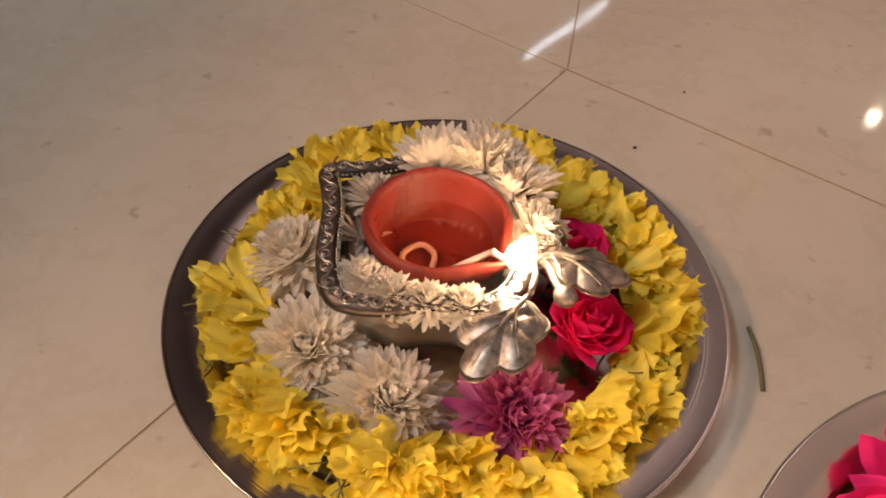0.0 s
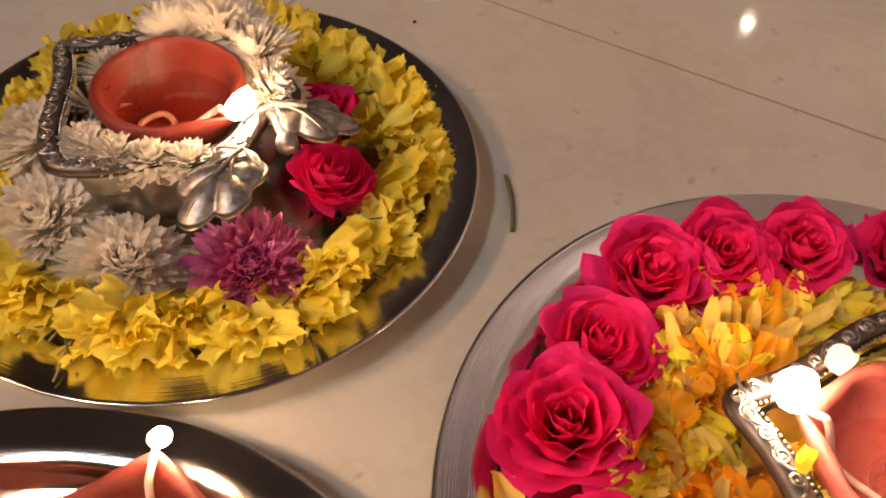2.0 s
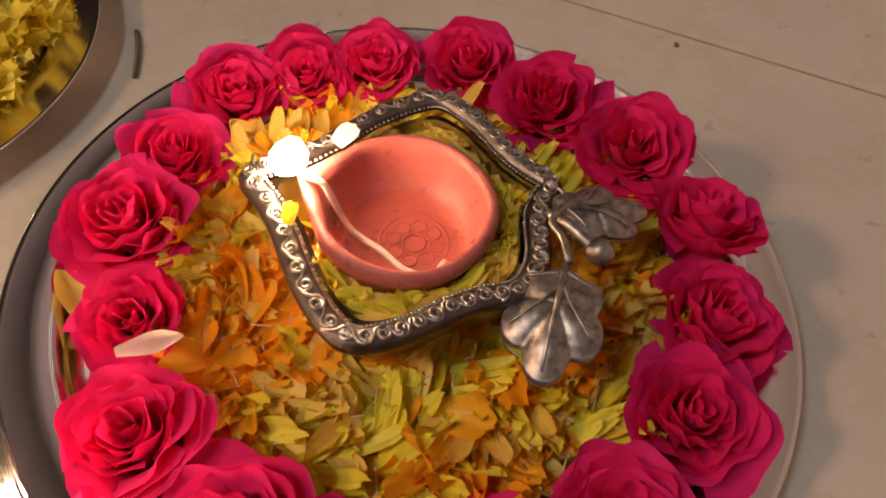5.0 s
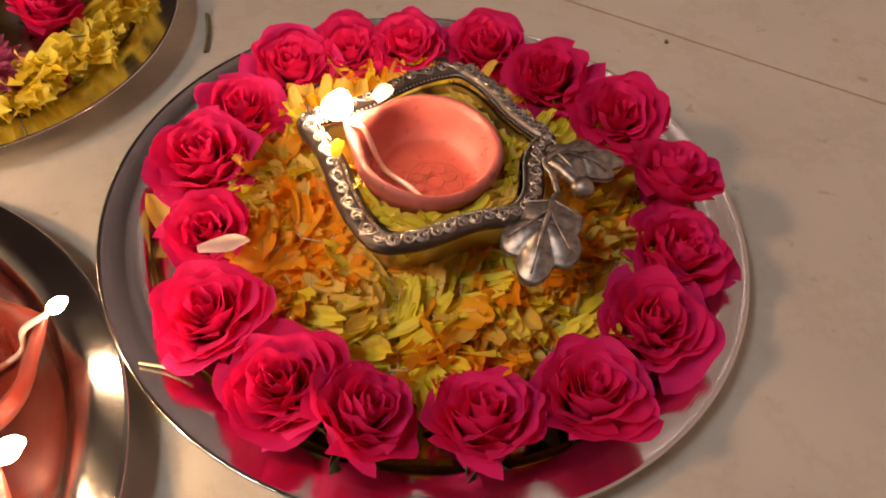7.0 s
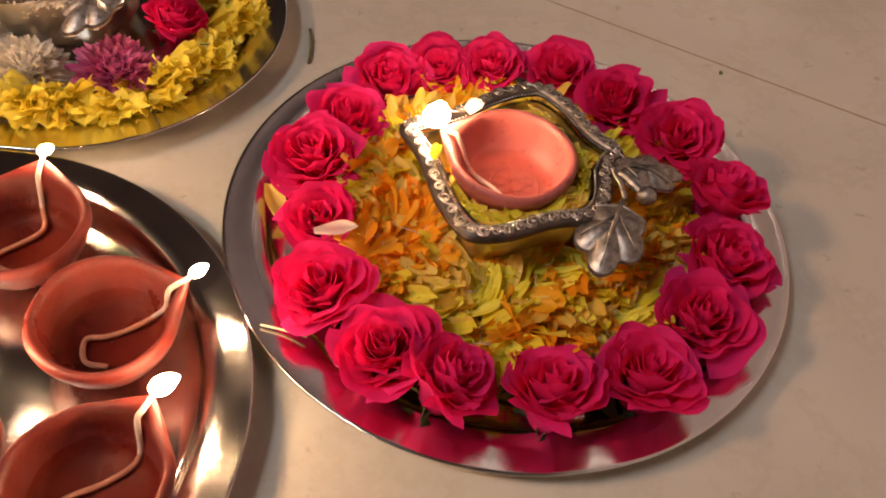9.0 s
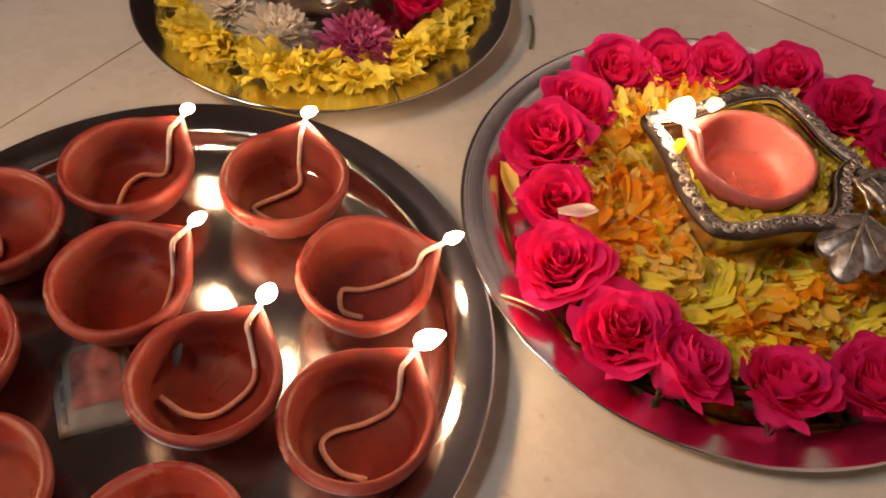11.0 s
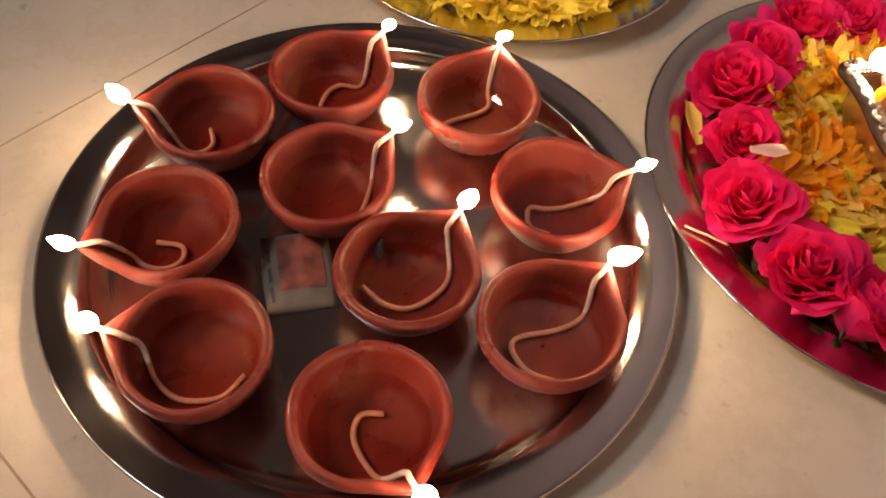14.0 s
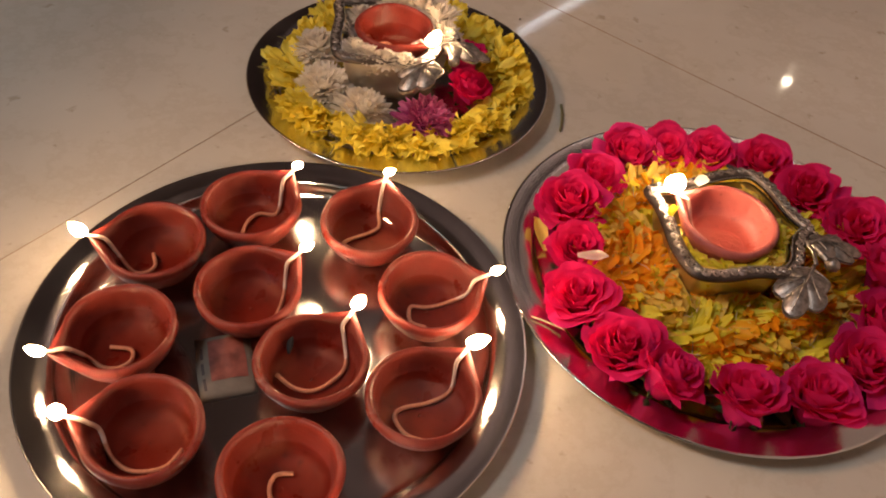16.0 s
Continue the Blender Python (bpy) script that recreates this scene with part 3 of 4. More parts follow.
def rose_petal(r, w, h, open_deg, curl, point, roll, seed, ruffle=1.0):
    """A petal that wraps round the z axis at radius r, tipping outwards along +x; its sides roll back, which leaves a pointed tip."""
    r0 = np.random.default_rng(seed)
    ph = r0.uniform(0, 6.28, 4)
    nu, nv = 17, 10
    tilt = Matrix.Rotation(math.radians(open_deg), 3, "Y")
    verts = []
    for j in range(nv):
        t = j / (nv - 1)
        ww = w * (0.40 + 0.60 * math.sin(math.pi * min(1.0, 0.08 + t * 0.56)))
        for i in range(nu):
            s = i / (nu - 1) * 2 - 1
            a = max(-2.4, min(2.4, s * ww / 2 / max(r, 0.004)))
            side = max(0.0, abs(s) - 0.25) ** 2
            z = h * t * (1 - (0.14 + point) * abs(s) ** 1.6 * t) - roll * h * 0.55 * side * t ** 3
            z += 0.0007 * ruffle * math.sin(5 * s + ph[0]) * t * t + 0.0006 * ruffle * abs(math.sin(7 * s + ph[1])) * t ** 4
            z += h * 0.25 * point * math.exp(-(s / 0.16) ** 2) * t ** 5
            rr = r + curl * h * t ** 3 * (0.6 + 0.4 * abs(s)) + roll * h * side * t ** 2.5
            rr += 0.0008 * ruffle * math.sin(8.3 * s + ph[2] + 3 * t) * t ** 3 + 0.0013 * ruffle * math.sin(4 * s + ph[1]) * t * t + 0.0007 * ruffle * math.sin(9 * t + ph[3]) * t
            p = tilt @ Vector((rr * math.cos(a) - r, rr * math.sin(a), z))
            verts.append((p.x + r * 0.75, p.y, p.z))
    return verts, grid_faces(nu, nv)


def rose_kind(seed):
    """A rose at the origin facing +z: petals wound from a tight heart to an opened rim of pointed, rolled petals."""
    r0 = np.random.default_rng(seed)
    t = new("rose")
    n = 23
    for i in range(n):
        q = i / (n - 1)
        me = mesh("rose_petal", *rose_petal(0.0016 + 0.0105 * q ** 0.8, 0.013 + 0.026 * q, (0.0295 - 0.0012 * q ** 2) * r0.uniform(0.93, 1.05),
                                            1 + 23 * q ** 1.3 + r0.uniform(-8, 10) * q, 0.02 + 0.20 * q + r0.uniform(-0.07, 0.12) * q, 0.02 + 0.10 * q,
                                            0.50 * q ** 1.2 * r0.uniform(0.4, 1.3), seed * 90 + i, 0.6 + 1.0 * q), ROSE)
        part("petal", me, t, m=pose(0, 0, 0.004 - 0.004 * q, 0, 0, 137.5 * i + r0.uniform(-26, 26)))
    sep = [moved(blade(0.016, 0.006, 3, 5, 0.2, 0.35, 0, 0.3, seed + k), pose(0, 0, 0.002, 0, 20, 72 * k)) for k in range(5)]
    part("calyx", mesh("sepals", *joined(sep), GREEN), t, "green sepals")
    return t


BX, BY, BR = PLATES["B"]
kinds = [rose_kind(s) for s in (1, 2, 3, 4)]
ROSES = [  # x, y, z of the heart, width across, the way it faces and by how much it leans that way
    (0.1742, 0.0965, 0.034, 0.0478, -130, 14), (0.1775, 0.0525, 0.032, 0.0375, -100, 18), (0.1775, 0.0110, 0.033, 0.0440, -150, 14), (0.2045, -0.0245, 0.034, 0.0450, -150, 12),
    (0.2370, -0.0390, 0.034, 0.0415, 10, 22), (0.2790, -0.0450, 0.034, 0.0450, 80, 14), (0.3220, -0.0400, 0.034, 0.0455, 110, 6), (0.3560, -0.0130, 0.034, 0.0466, -100, 8),
    (0.3805, 0.0212, 0.034, 0.0470, -50, 8), (0.3880, 0.0600, 0.044, 0.0443, 40, 14), (0.3710, 0.0975, 0.044, 0.0458, -130, 16), (0.3440, 0.1280, 0.044, 0.0420, -130, 16),
    (0.3195, 0.1620, 0.038, 0.0400, -110, 16), (0.2795, 0.1665, 0.036, 0.0385, -100, 20), (0.2490, 0.1680, 0.033, 0.0375, -100, 20), (0.2190, 0.1600, 0.032, 0.0430, -100, 16),
    (0.1940, 0.1290, 0.031, 0.0415, -60, 10)]
for i, (x, y, z, wide, way, lean) in enumerate(ROSES):
    size = wide / 0.0450
    m = pose(x, y, z, 0, 0, way) @ pose(0, 0, 0, 0, lean, 0) @ pose(0, 0, -0.0270 * size, 0, 0, 77 * i - way) @ Matrix.Scale(size, 4)
    ob = kinds[i] if i < 4 else copy_thing(kinds[i % 4], m)
    ob.matrix_basis = m
    tagged(ob, "open crimson-pink rose bloom in a ring on the steel plate", "rose", "ring of roses")


def mum(m, mat, n_rows, size, label, apart=0, keep_out=None, name="chrysanthemum"):
    """A many-petalled flower head facing +z: rings of strap petals. apart: how many outer rings are petals of their own."""
    t = thing(name, m, label, "flower")
    seed = int(abs(m.translation.x * 9000)) + int(abs(m.translation.y * 7000))
    r0 = np.random.default_rng(seed)
    inner = []
    for k in range(n_rows):
        q = k / (n_rows - 1)
        cnt = int(20 + 25 * q)
        for i in range(cnt):
            ln = size * (0.50 + 0.50 * q) * r0.uniform(0.86, 1.1)
            pc = blade(ln, size * r0.uniform(0.17, 0.24), 5, 6, 0.20, 0.10 - 0.12 * q, 0.12, 0.08, seed + 31 * k + i, 0.5)
            el = 82 - 76 * q ** 0.8 + r0.uniform(-8, 8)
            pm = pose(0, 0, size * 0.34 * (1 - q), 0, 0, 360 / cnt * i + 137 * k + r0.uniform(-9, 9)) @ pose(size * 0.07, 0, 0, r0.uniform(-14, 14), -el, 0)
            if keep_out:
                w = [m @ (pm @ Vector(p)) for p in pc[0]]
                if any(math.hypot(p.x - keep_out[0], p.y - keep_out[1]) < keep_out[2] and p.z > 0.045 for p in w):
                    continue
            if k >= n_rows - apart:
                part("petal", mesh("mum_petal", *pc, mat), t, m=pm)
            else:
                inner.append(moved(pc, pm))
    dome = [(size * 0.001, size * 0.42), (size * 0.30, size * 0.40), (size * 0.52, size * 0.26), (size * 0.60, size * 0.08), (size * 0.30, -size * 0.06), (size * 0.001, -size * 0.08)]
    if not keep_out:
        inner.append(lathe(dome, 16))
    part("floret_cushion", mesh("mum_heart", *joined(inner), mat), t, kind="stuff")
    return t


mum(pose(-0.036, 0.247, 0.016, -8, -12, 0), WHITE, 8, 0.025, "creamy white chrysanthemum head on a steel plate", 3)
mum(pose(-0.022, 0.200, 0.014, 14, -10, 30), WHITE, 8, 0.0258, "creamy white chrysanthemum head on a steel plate", 3)
mum(pose(0.012, 0.178, 0.012, 18, 0, 60), WHITE, 8, 0.0258, "creamy white chrysanthemum head on a steel plate", 3)
mum(pose(0.062, 0.176, 0.012, 22, 6, 10), MAGENTA, 8, 0.026, "magenta-pink chrysanthemum head on a steel plate", 3)
# white heads packed into the holder round its lamp
for x, y, z, rx, ry, s in [(-0.002, 0.262, 0.044, -8, -22, 0.016), (-0.005, 0.238, 0.045, 4, -24, 0.015), (0.001, 0.210, 0.049, 8, -10, 0.0130), (0.013, 0.2045, 0.049, 8, 0, 0.0125),
                           (0.027, 0.2010, 0.049, 8, 2, 0.0125), (0.041, 0.2000, 0.049, 8, 6, 0.0125), (0.026, 0.280, 0.050, -34, -6, 0.022), (0.046, 0.279, 0.050, -34, 10, 0.024), (0.061, 0.266, 0.049, -18, 26, 0.021),
                           (0.067, 0.246, 0.046, 0, 30, 0.018)]:
    mum(pose(x, y, z, rx, ry, 40 * s * 1000), WHITE, 6, s, "white chrysanthemum head tucked round the lamp", 0, (0.0275, 0.2425, 0.033))
rose_a = copy_thing(kinds[1], pose(0, 0, 0))
rose_a.matrix_basis = pose(0.088, 0.215, 0.012, 10, 16, 30) @ Matrix.Scale(0.80, 4)
tagged(rose_a, "crimson rose bloom beside the metal holder", "rose", "single roses")
rose_b = copy_thing(kinds[2], pose(0, 0, 0))
rose_b.matrix_basis = pose(0.087, 0.252, 0.012, -10, 15, 80) @ Matrix.Scale(0.85, 4)
tagged(rose_b, "crimson rose bloom half hidden behind cast leaves", "rose", "single roses")


def scatter(owner, kinds_, place, n_parts, n_stuff, name, seed):
    """n_parts petals of their own on shared meshes, and the rest joined by material."""
    r0 = np.random.default_rng(seed)
    rest = {}
    for i in range(n_parts + n_stuff):
        m, pick = place(r0, i)
        me, raw, mat = pick
        if i >= n_stuff:
            part("petal", me, owner, m=m)
        else:
            rest.setdefault(mat.name, (mat, []))[1].append(moved(raw, m))
    for key, (mat, pieces) in rest.items():
        part(name, mesh(name, *joined(pieces), mat), owner, "loose petals in a heap", kind="stuff")


def petal_set(mat, count, ln, wd, seed, **kw):
    out = []
    for k in range(count):
        raw = blade(ln * (0.85 + 0.3 * ((k * 37) % 10) / 10), wd * (0.8 + 0.4 * ((k * 53) % 10) / 10), seed=seed + k, **kw)
        out.append((mesh("petal", *raw, mat), raw, mat))
    return out


AX, AY, AR = PLATES["A"]
fan = petal_set(YELLOW, 10, 0.0215, 0.0138, 300, nu=15, nv=9, cup=0.08, curl=0.08, ruffle=0.48, base=0.22, teeth=0.10, flare=0.50)
BLOOMS = [(-0.036, 0.247, 0.021), (-0.022, 0.200, 0.021), (0.012, 0.178, 0.021), (0.062, 0.176, 0.021), (0.088, 0.208, 0.022)]
CLUSTERS = [(rng.uniform(0, 2 * math.pi), rng.uniform(0.074, 0.096), rng.uniform(0, 1), rng.normal(0, 55)) for _ in range(84)]


def ring_place(r0, i):
    for _ in range(25):
        a, r, lift, turn = CLUSTERS[r0.integers(len(CLUSTERS))]
        layer = r0.uniform(0, 1)
        x, y = AX + r * math.cos(a) + r0.normal(0, 0.003), AY + r * math.sin(a) + r0.normal(0, 0.003)
        z = 0.0075 + 0.007 * lift + 0.006 * layer
        way = math.degrees(a) + turn * (1 if r < 0.088 else 0.5) + r0.normal(0, 48)
        k = r0.uniform(0.78, 1.15)
        reach = math.cos(math.radians(way) - a)
        if r + 0.022 * k * reach > 0.114:
            k = max(0.5, (0.114 - r) / (0.022 * max(0.3, reach)))
        tx, ty = x + 0.018 * k * math.cos(math.radians(way)), y + 0.018 * k * math.sin(math.radians(way))
        if all(math.hypot(x - bx, y - by) > br and math.hypot(tx - bx, ty - by) > br * 0.9 for bx, by, br in BLOOMS):
            break
    el = 2 + 30 * layer ** 1.3 + r0.normal(0, 7)
    m = pose(x, y, z) @ pose(0, 0, 0, 0, 0, way) @ pose(0, 0, 0, r0.normal(0, 24), -el, 0)
    return m @ Matrix.Scale(k, 4), fan[r0.integers(len(fan))]


garland = thing("petal_ring", pose(0, 0, 0), "thick ring of bright yellow petals on a steel plate", "petals")
scatter(garland, fan, ring_place, 295, 600, "petal_litter", 11)

strap_o = petal_set(ORANGE, 5, 0.0220, 0.0112, 400, nu=9, nv=8, cup=0.12, curl=0.08, ruffle=0.5, base=0.4, teeth=0.10, flare=0.52)
strap_y = petal_set(GOLD, 5, 0.0205, 0.0062, 420, nu=5, nv=7, cup=0.2, curl=0.10, ruffle=0.55, base=0.5, teeth=0.06)
strap_l = petal_set(LEMON, 5, 0.0220, 0.0064, 440, nu=7, nv=7, cup=0.2, curl=0.10, ruffle=0.55, base=0.45, teeth=0.10)


def bed_place(r0, i):
    a, r = r0.uniform(0, 2 * math.pi), 0.092 * math.sqrt(r0.uniform(0.02, 1))
    x, y = BX + r * math.cos(a), BY + r * math.sin(a)
    nz = noise.noise((x * 42, y * 42, 1.7))
    nb = noise.noise((x * 38 + 9, y * 38, 4.1))
    if nz > 0.22:
        s = strap_o
    elif nb > -0.04:
        s = strap_l
    else:
        s = strap_y
    if r0.uniform() < 0.15:
        s = (strap_o, strap_y, strap_l)[r0.integers(3)]
    top = 0.013 + 0.013 * (1 - (r / 0.115) ** 2)
    z = top * (1.0 - 0.45 * r0.uniform() ** 1.5)
    if math.hypot(x - 0.273, y - 0.0675) < 0.042:
        z = min(z, 0.012)
    swirl = noise.noise((x * 30, y * 30, 8.0)) * 300
    m = pose(x, y, z, 0, 0, swirl + r0.normal(0, 45)) @ pose(0, 0, 0, r0.normal(0, 22), -abs(r0.normal(8, 13)), 0)
    return m @ Matrix.Scale(r0.uniform(0.75, 1.3), 4), s[r0.integers(5)]


bed = thing("petal_bed", pose(0, 0, 0), "heaped yellow and orange marigold petals on a steel plate", "petals")
base = [(0.00001, 0.0165), (0.04, 0.0155), (0.070, 0.012), (0.088, 0.0080), (0.095, 0.0050), (0.095, 0.0043)]
part("petal_mass", mesh("petal_mass", *lathe(base, 64), GOLD), bed, m=pose(BX, BY, 0))
scatter(bed, None, bed_place, 295, 2600, "petal_litter", 12)

KITE = outline(200)


def fill_holder(label, hx, hy, turn, lx, ly, low, high, kinds_, n_parts, n_stuff, seed, spout):
    """Petals packed round the lamp inside a holder, leaving its spout free."""
    ang, c = math.radians(turn), KITE.mean(0)

    def place(r0, i):
        while True:
            q = c + (KITE[r0.integers(len(KITE))] - c) * 0.80 * math.sqrt(r0.uniform(0.05, 1))
            x, y = hx + q[0] * math.cos(ang) - q[1] * math.sin(ang), hy + q[0] * math.sin(ang) + q[1] * math.cos(ang)
            a = math.degrees(math.atan2(y - ly, x - lx))
            if math.hypot(x - lx, y - ly) > 0.033 and abs((a - spout + 180) % 360 - 180) > 20:
                break
        way = a + 90 * (1 if r0.uniform() < 0.5 else -1) + r0.normal(0, 24)
        m = pose(x, y, r0.uniform(low, high), 0, 0, way) @ pose(0, 0, 0, r0.normal(0, 25), -abs(r0.normal(6, 8)), 0) @ pose(-0.006, 0, 0)
        s = kinds_[0] if r0.uniform() < 0.4 else kinds_[1]
        return m @ Matrix.Scale(r0.uniform(0.45, 0.75), 4), s[r0.integers(5)]

    t = thing("petal_filling", pose(0, 0, 0), label, "petals")
    scatter(t, None, place, n_parts, n_stuff, "petal_litter", seed)


strap_w = petal_set(WHITE, 5, 0.0200, 0.0075, 460, nu=5, nv=7, cup=0.25, curl=0.12, ruffle=0.4, base=0.5)
fill_holder("yellow marigold petals filling the metal holder", 0.2200, 0.0900, -23, 0.273, 0.0675, 0.038, 0.0495, (strap_l, strap_y), 130, 560, 13, 156)
fill_holder("white chrysanthemum petals filling the metal holder", -0.0250, 0.2736, -31, 0.0275, 0.2425, 0.032, 0.044, (strap_w, strap_w), 90, 360, 14, -40)

# ---- small things ----
pk = thing("packet", pose(-0.0290, -0.0605, 0.0046, 0, 0, 22), "crumpled pale packet with a faded red print", "packet")


def pouch(x0, x1, y0, y1, lift, nx=13, ny=17):
    """A patch of the packet's puffed, creased upper side."""
    vs = []
    for j in range(ny):
        y = y0 + (y1 - y0) * j / (ny - 1)
        for i in range(nx):
            x = x0 + (x1 - x0) * i / (nx - 1)
            e, g = x / 0.0172, y / 0.0222
            z = 0.0010 + 0.0034 * max(0, 1 - abs(e) ** 2.5) ** 0.6 * max(0, 1 - abs(g) ** 3) ** 0.6 + 0.0009 * noise.noise((x * 160, y * 120, 3.0))
            vs.append((x * (1 - 0.05 * abs(g)), y, z + lift))
    return vs, grid_faces(nx, ny)


top = pouch(-0.017, 0.017, -0.022, 0.022, 0)
under = [(x, y, 0.0) for x, y, z in top[0]]
nn = len(under)
rim_v = [(top[0] + under), top[1] + [tuple(nn + q for q in reversed(fc)) for fc in top[1]]]
loop = list(range(13)) + [j * 13 + 12 for j in range(1, 17)] + [16 * 13 + i for i in range(11, -1, -1)] + [j * 13 for j in range(15, 0, -1)]
rim_v[1] += [(b_, a_, nn + a_, nn + b_) for a_, b_ in zip(loop, loop[1:] + loop[:1])]
part("pouch", mesh("pouch", *rim_v, PAPER), pk)
part("front_print", mesh("front_print", *pouch(-0.009, 0.0125, -0.012, 0.018, 0.0004), PRINT), pk, "faded red printed panel")
for k in range(3):
    part("print_bar", mesh("print_bar", *pouch(-0.0140, -0.0122, -0.017 + 0.011 * k, -0.009 + 0.011 * k, 0.0005, 3, 6), INK), pk, "line of small dark print")

pts = smooth_path([(0.1716, 0.2415, 0.0012), (0.1725, 0.230, 0.0016), (0.1722, 0.218, 0.0016), (0.171, 0.207, 0.0012)], 14)
ob = tagged(new("dry_stem", mesh("dry_stem", *tube(pts, 0.0010, 7), STEM)), "short dark green flower stem on the marble floor", "stem")
pts = smooth_path([(0.151, -0.001, RIM_Z + 0.0016), (0.160, -0.004, RIM_Z + 0.002), (0.172, -0.009, 0.0165)], 10)
tagged(new("straw", mesh("straw", *tube(pts, 0.0006, 6), STRAW)), "pale dry straw lying across the plate rim", "straw")

# strip lamp and small lamp seen mirrored in the floor
ends = [(0.327, 3.9, 2.23), (0.806, 4.52, 2.23)]
st = thing("strip_lamp", pose(0, 0, 0), "slim cool-white strip lamp hung from the ceiling", "lamp")
part("tube", mesh("strip_tube", *tube([Vector(ends[0]).lerp(Vector(ends[1]), k / 4) for k in range(5)], 0.008, 10), material("cool_tube", glow((0.85, 0.92, 1.0), 13.0))), st)
for k in (0.1, 0.9):
    p = Vector(ends[0]).lerp(Vector(ends[1]), k)
    part("cord", mesh("cord", *tube([p, (p.x, p.y, 2.8)], 0.003, 6), INK), st)
sl = thing("altar_lamp", pose(0.82, 1.34, 0), "small warm bulb on a slim dark stand", "lamp")
bulb = [(0.0005, -0.010), (0.007, -0.008), (0.010, 0), (0.007, 0.008), (0.0005, 0.010)]
part("bulb", mesh("bulb", *lathe(bulb, 16), material("warm_bulb", glow((1.0, 0.82, 0.6), 60.0))), sl, m=pose(0, 0, 0.66))
part("pole", mesh("pole", *tube([(0, 0, 0.01), (0, 0, 0.650)], 0.006, 10), INK), sl)
foot = [(0.0005, 0.0), (0.07, 0.0), (0.07, 0.008), (0.01, 0.014), (0.0005, 0.014)]
part("base", mesh("foot", *lathe(foot, 24), INK), sl)

# relief rosette in the bottom of the lamp in the rose plate's holder
rel = []
for rad in (0.0125, 0.0040):
    rel.append(tube([(rad * math.cos(a), rad * math.sin(a), 0) for a in (2 * math.pi * k / 40 for k in range(41))], 0.0005, 5))
for k in range(8):
    c0, a0 = 0.0080, 2 * math.pi * k / 8
    rel.append(tube([(c0 * math.cos(a0) + 0.0027 * math.cos(a), c0 * math.sin(a0) + 0.0027 * math.sin(a), 0) for a in (2 * math.pi * j / 14 for j in range(15))], 0.0004, 5))
part("relief", mesh("relief", *joined(rel), FLAMELIT_CLAY), lamp_b, "pressed flower relief", pose(-0.004, 0, 0.0280 * 0.205))

# bits of burnt wick
def crumb(name, x, y, z, size, mat, label, category, turn=0.0):
    prof = [(0.0002, 0.0), (size * 0.8, size * 0.15), (size, size * 0.5), (size * 0.6, size * 0.95), (0.0002, size * 1.05)]
    vs, fs = lathe(prof, 8, lambda a, r, zz: r * (1 + 0.25 * math.sin(2 * a + turn) + 0.15 * math.sin(3 * a)))
    ob = new(name, mesh(name, vs, fs, mat))
    ob.matrix_basis = pose(x, y, z, 0, 0, turn * 57)
    return tagged(ob, label, category)


pts = smooth_path([(0.0085, -0.0555, 0.0188), (0.0080, -0.0500, 0.0202), (0.0085, -0.0450, 0.0212)], 8)
tagged(new("burnt_wick", mesh("burnt_wick", *tube(pts, 0.0014, 7, lambda q: 0.5 + math.sin(math.pi * q)), CHAR)), "charred scrap of wick in a clay lamp", "wick")
crumb("crumb", 0.1321, 0.3679, 0.0, 0.0011, CHAR, "tiny dark crumb on the marble floor", "crumb")
crumb("crumb", 0.4433, 0.2009, 0.0, 0.0016, STEM, "tiny brown crumb on the marble floor", "crumb", 1.0)
crumb("crumb", 0.1680, 0.4250, 0.0, 0.0008, CHAR, "tiny dark crumb on the marble floor", "crumb", 2.0)

# single petals on and beside the roses
vs, fs = blade(0.021, 0.0075, 7, 9, 0.25, 0.12, 0.2, 0.15, 77, 0.35)
tagged(new("fallen_petal", mesh("fallen_petal", vs, fs, WHITE)), "white petal fallen on a red rose", "petal").matrix_basis = pose(0.1760, 0.0335, 0.0395, 12, 8, 14)
vs, fs = blade(0.026, 0.0120, 7, 9, 0.25, 0.10, 0.3, 0.1, 78, 0.35)
tagged(new("fallen_petal", mesh("fallen_petal", vs, fs, GOLD)), "yellow petal standing at the plate edge", "petal").matrix_basis = pose(0.1600, 0.0640, 0.0080, 20, -22, 118)

vs, fs = blade(0.0105, 0.0085, 7, 7, 0.15, 0.06, 0.2, 0.0, 79, 0.6)
tagged(new("fallen_petal", mesh("fallen_petal", vs, fs, WHITE)), "pale petal scrap on the metal holder's rim", "petal").matrix_basis = pose(0.2530, 0.0960, 0.0585, 4, -6, 35)
vs, fs = blade(0.0075, 0.0055, 7, 7, 0.3, 0.25, 0.4, 0.0, 80, 0.5)
tagged(new("fallen_petal", mesh("fallen_petal", vs, fs, LEMON)), "yellow petal scrap on the metal holder's rim", "petal").matrix_basis = pose(0.2330, 0.0630, 0.0575, 10, -20, 70)

# fine dry threads among the petals
r1 = np.random.default_rng(31)
threads = []
for i in range(230):
    a, r = r1.uniform(0, 2 * math.pi), 0.104 * math.sqrt(r1.uniform(0.02, 1))
    top = 0.016 + 0.013 * (1 - (r / 0.115) ** 2)
    b, ln = r1.uniform(0, 6.28), r1.uniform(0.006, 0.015)
    p0 = np.array((BX + r * math.cos(a), BY + r * math.sin(a), top - 0.002))
    d = np.array((math.cos(b), math.sin(b), r1.uniform(0.0, 0.45))) * ln
    bend = np.array((-math.sin(b), math.cos(b), 0)) * r1.normal(0, 0.0016)
    threads.append(tube([p0, p0 + d * 0.5 + bend, p0 + d], 0.00028, 4))
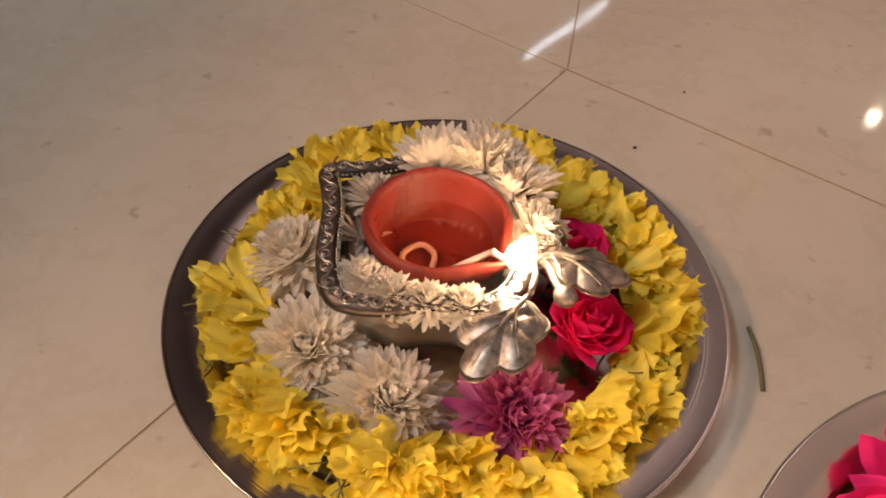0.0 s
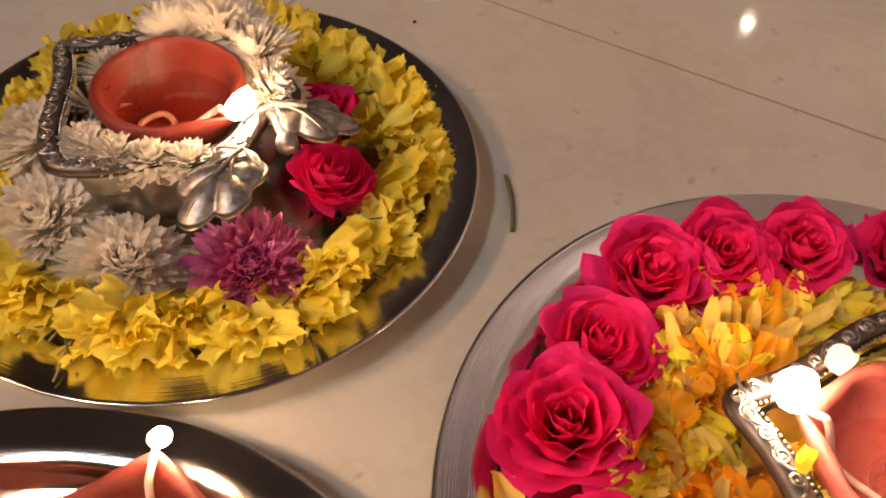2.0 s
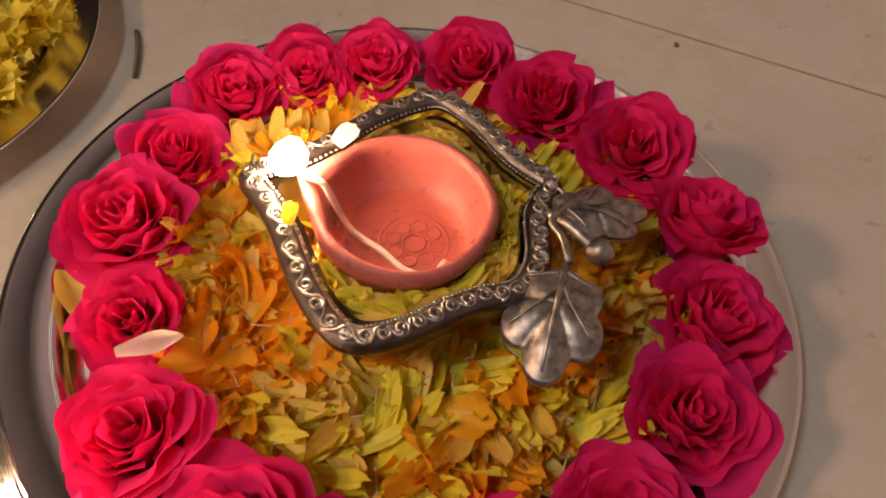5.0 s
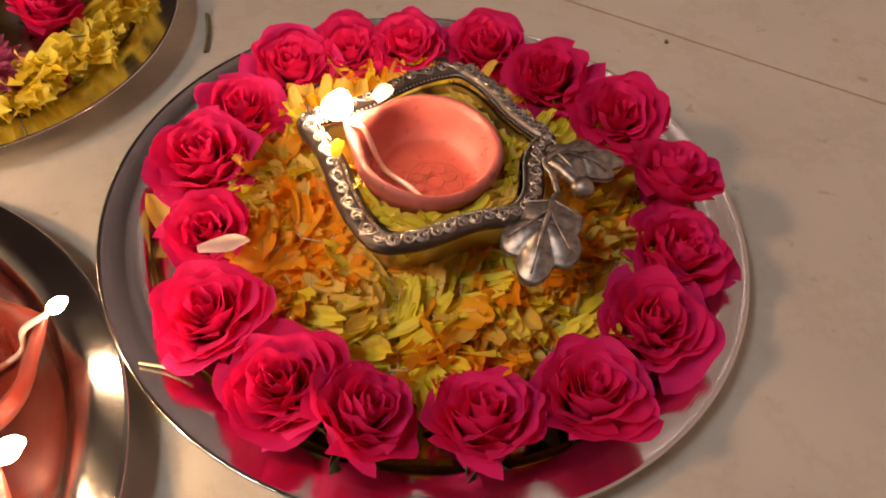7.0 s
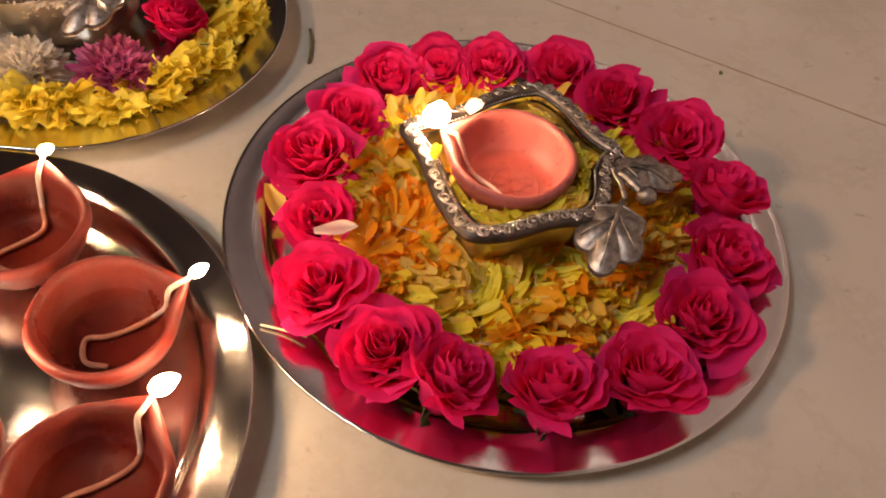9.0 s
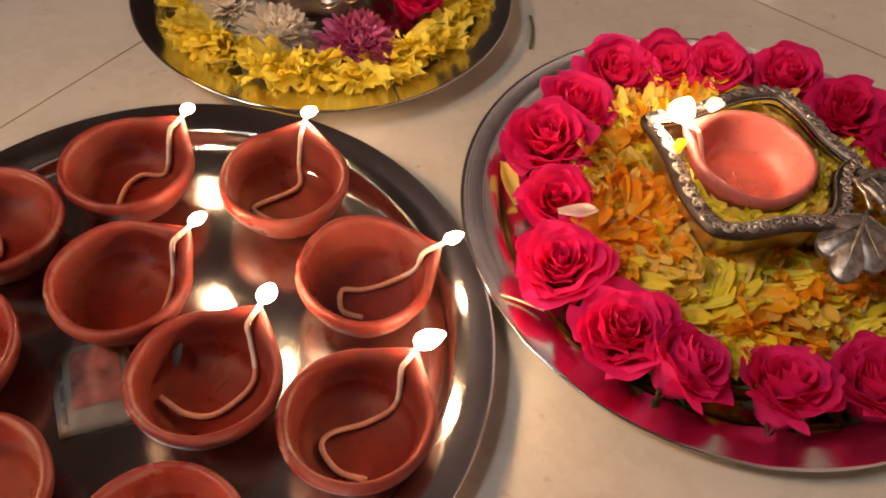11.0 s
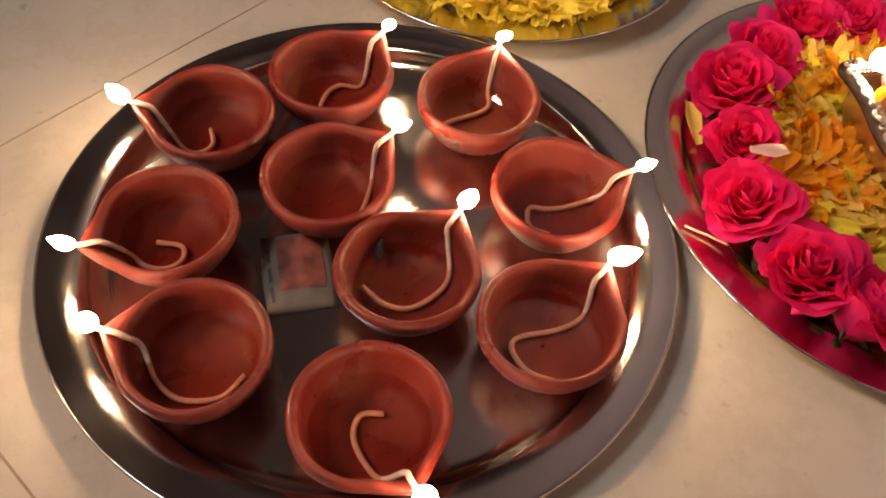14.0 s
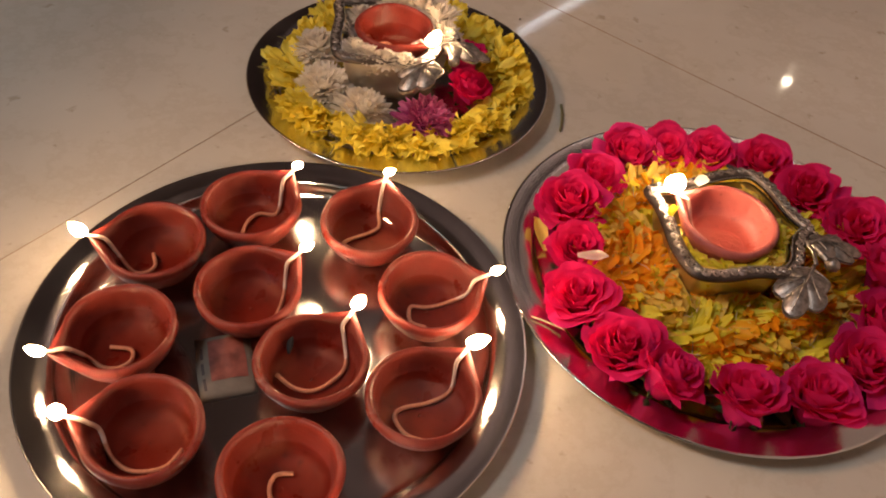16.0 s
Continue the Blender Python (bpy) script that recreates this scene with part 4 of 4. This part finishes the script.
part("thread_litter", mesh("thread_litter", *joined(threads), STRAW), bed, "dry pale flower threads", kind="stuff")

# leaves and stalks that show under the roses
for ang, r, z, turn, ln in [(-78, 0.112, 0.009, 14, 0.026), (-68, 0.116, 0.008, -22, 0.024), (-56, 0.114, 0.010, 30, 0.028), (-120, 0.110, 0.009, -12, 0.022), (-142, 0.112, 0.009, 20, 0.024),
                            (58, 0.104, 0.013, 160, 0.022), (112, 0.100, 0.014, 200, 0.020)]:
    a = math.radians(ang)
    raw = blade(ln, 0.013, 7, 9, 0.2, -0.06, 0.25, 0.25, int(900 + ang), 0.2)
    ob = new("rose_leaf", mesh("rose_leaf", *raw, GREEN))
    ob.matrix_basis = pose(BX + (r - 0.012) * math.cos(a), BY + (r - 0.012) * math.sin(a), z, 0, 0, ang + turn)
    tagged(ob, "dark green rose leaf tucked under the blooms", "leaf", "rose leaves")
for ang, r in [(-100, 0.106), (-72, 0.108), (-150, 0.108)]:
    a = math.radians(ang)
    pts = smooth_path([(BX + r * math.cos(a + k * 0.10), BY + r * math.sin(a + k * 0.10), 0.0075 + 0.002 * math.sin(2 * k)) for k in range(4)], 12)
    tagged(new("flower_stalk", mesh("flower_stalk", *tube(pts, 0.0011, 6), STEM)), "cut green rose stalk lying on the plate", "stalk", "cut stalks")

# brown threads and stalk ends showing through the yellow ring
threads = []
for i in range(90):
    a, r = r1.uniform(0, 2 * math.pi), r1.uniform(0.072, 0.106)
    b, ln = a + r1.normal(0, 0.8), r1.uniform(0.008, 0.020)
    p0 = np.array((AX + r * math.cos(a), AY + r * math.sin(a), r1.uniform(0.010, 0.020)))
    if p0[0] > 0.05 and p0[1] > 0.2:
        ln *= 0.6
    d = np.array((math.cos(b), math.sin(b), r1.uniform(-0.2, 0.35))) * ln
    threads.append(tube([p0, p0 + d * 0.5 + np.array((0, 0, 0.0012)), p0 + d], 0.00045, 4))
part("thread_litter", mesh("ring_threads", *joined(threads), STEM), garland, "thin brown flower stalks", kind="stuff")
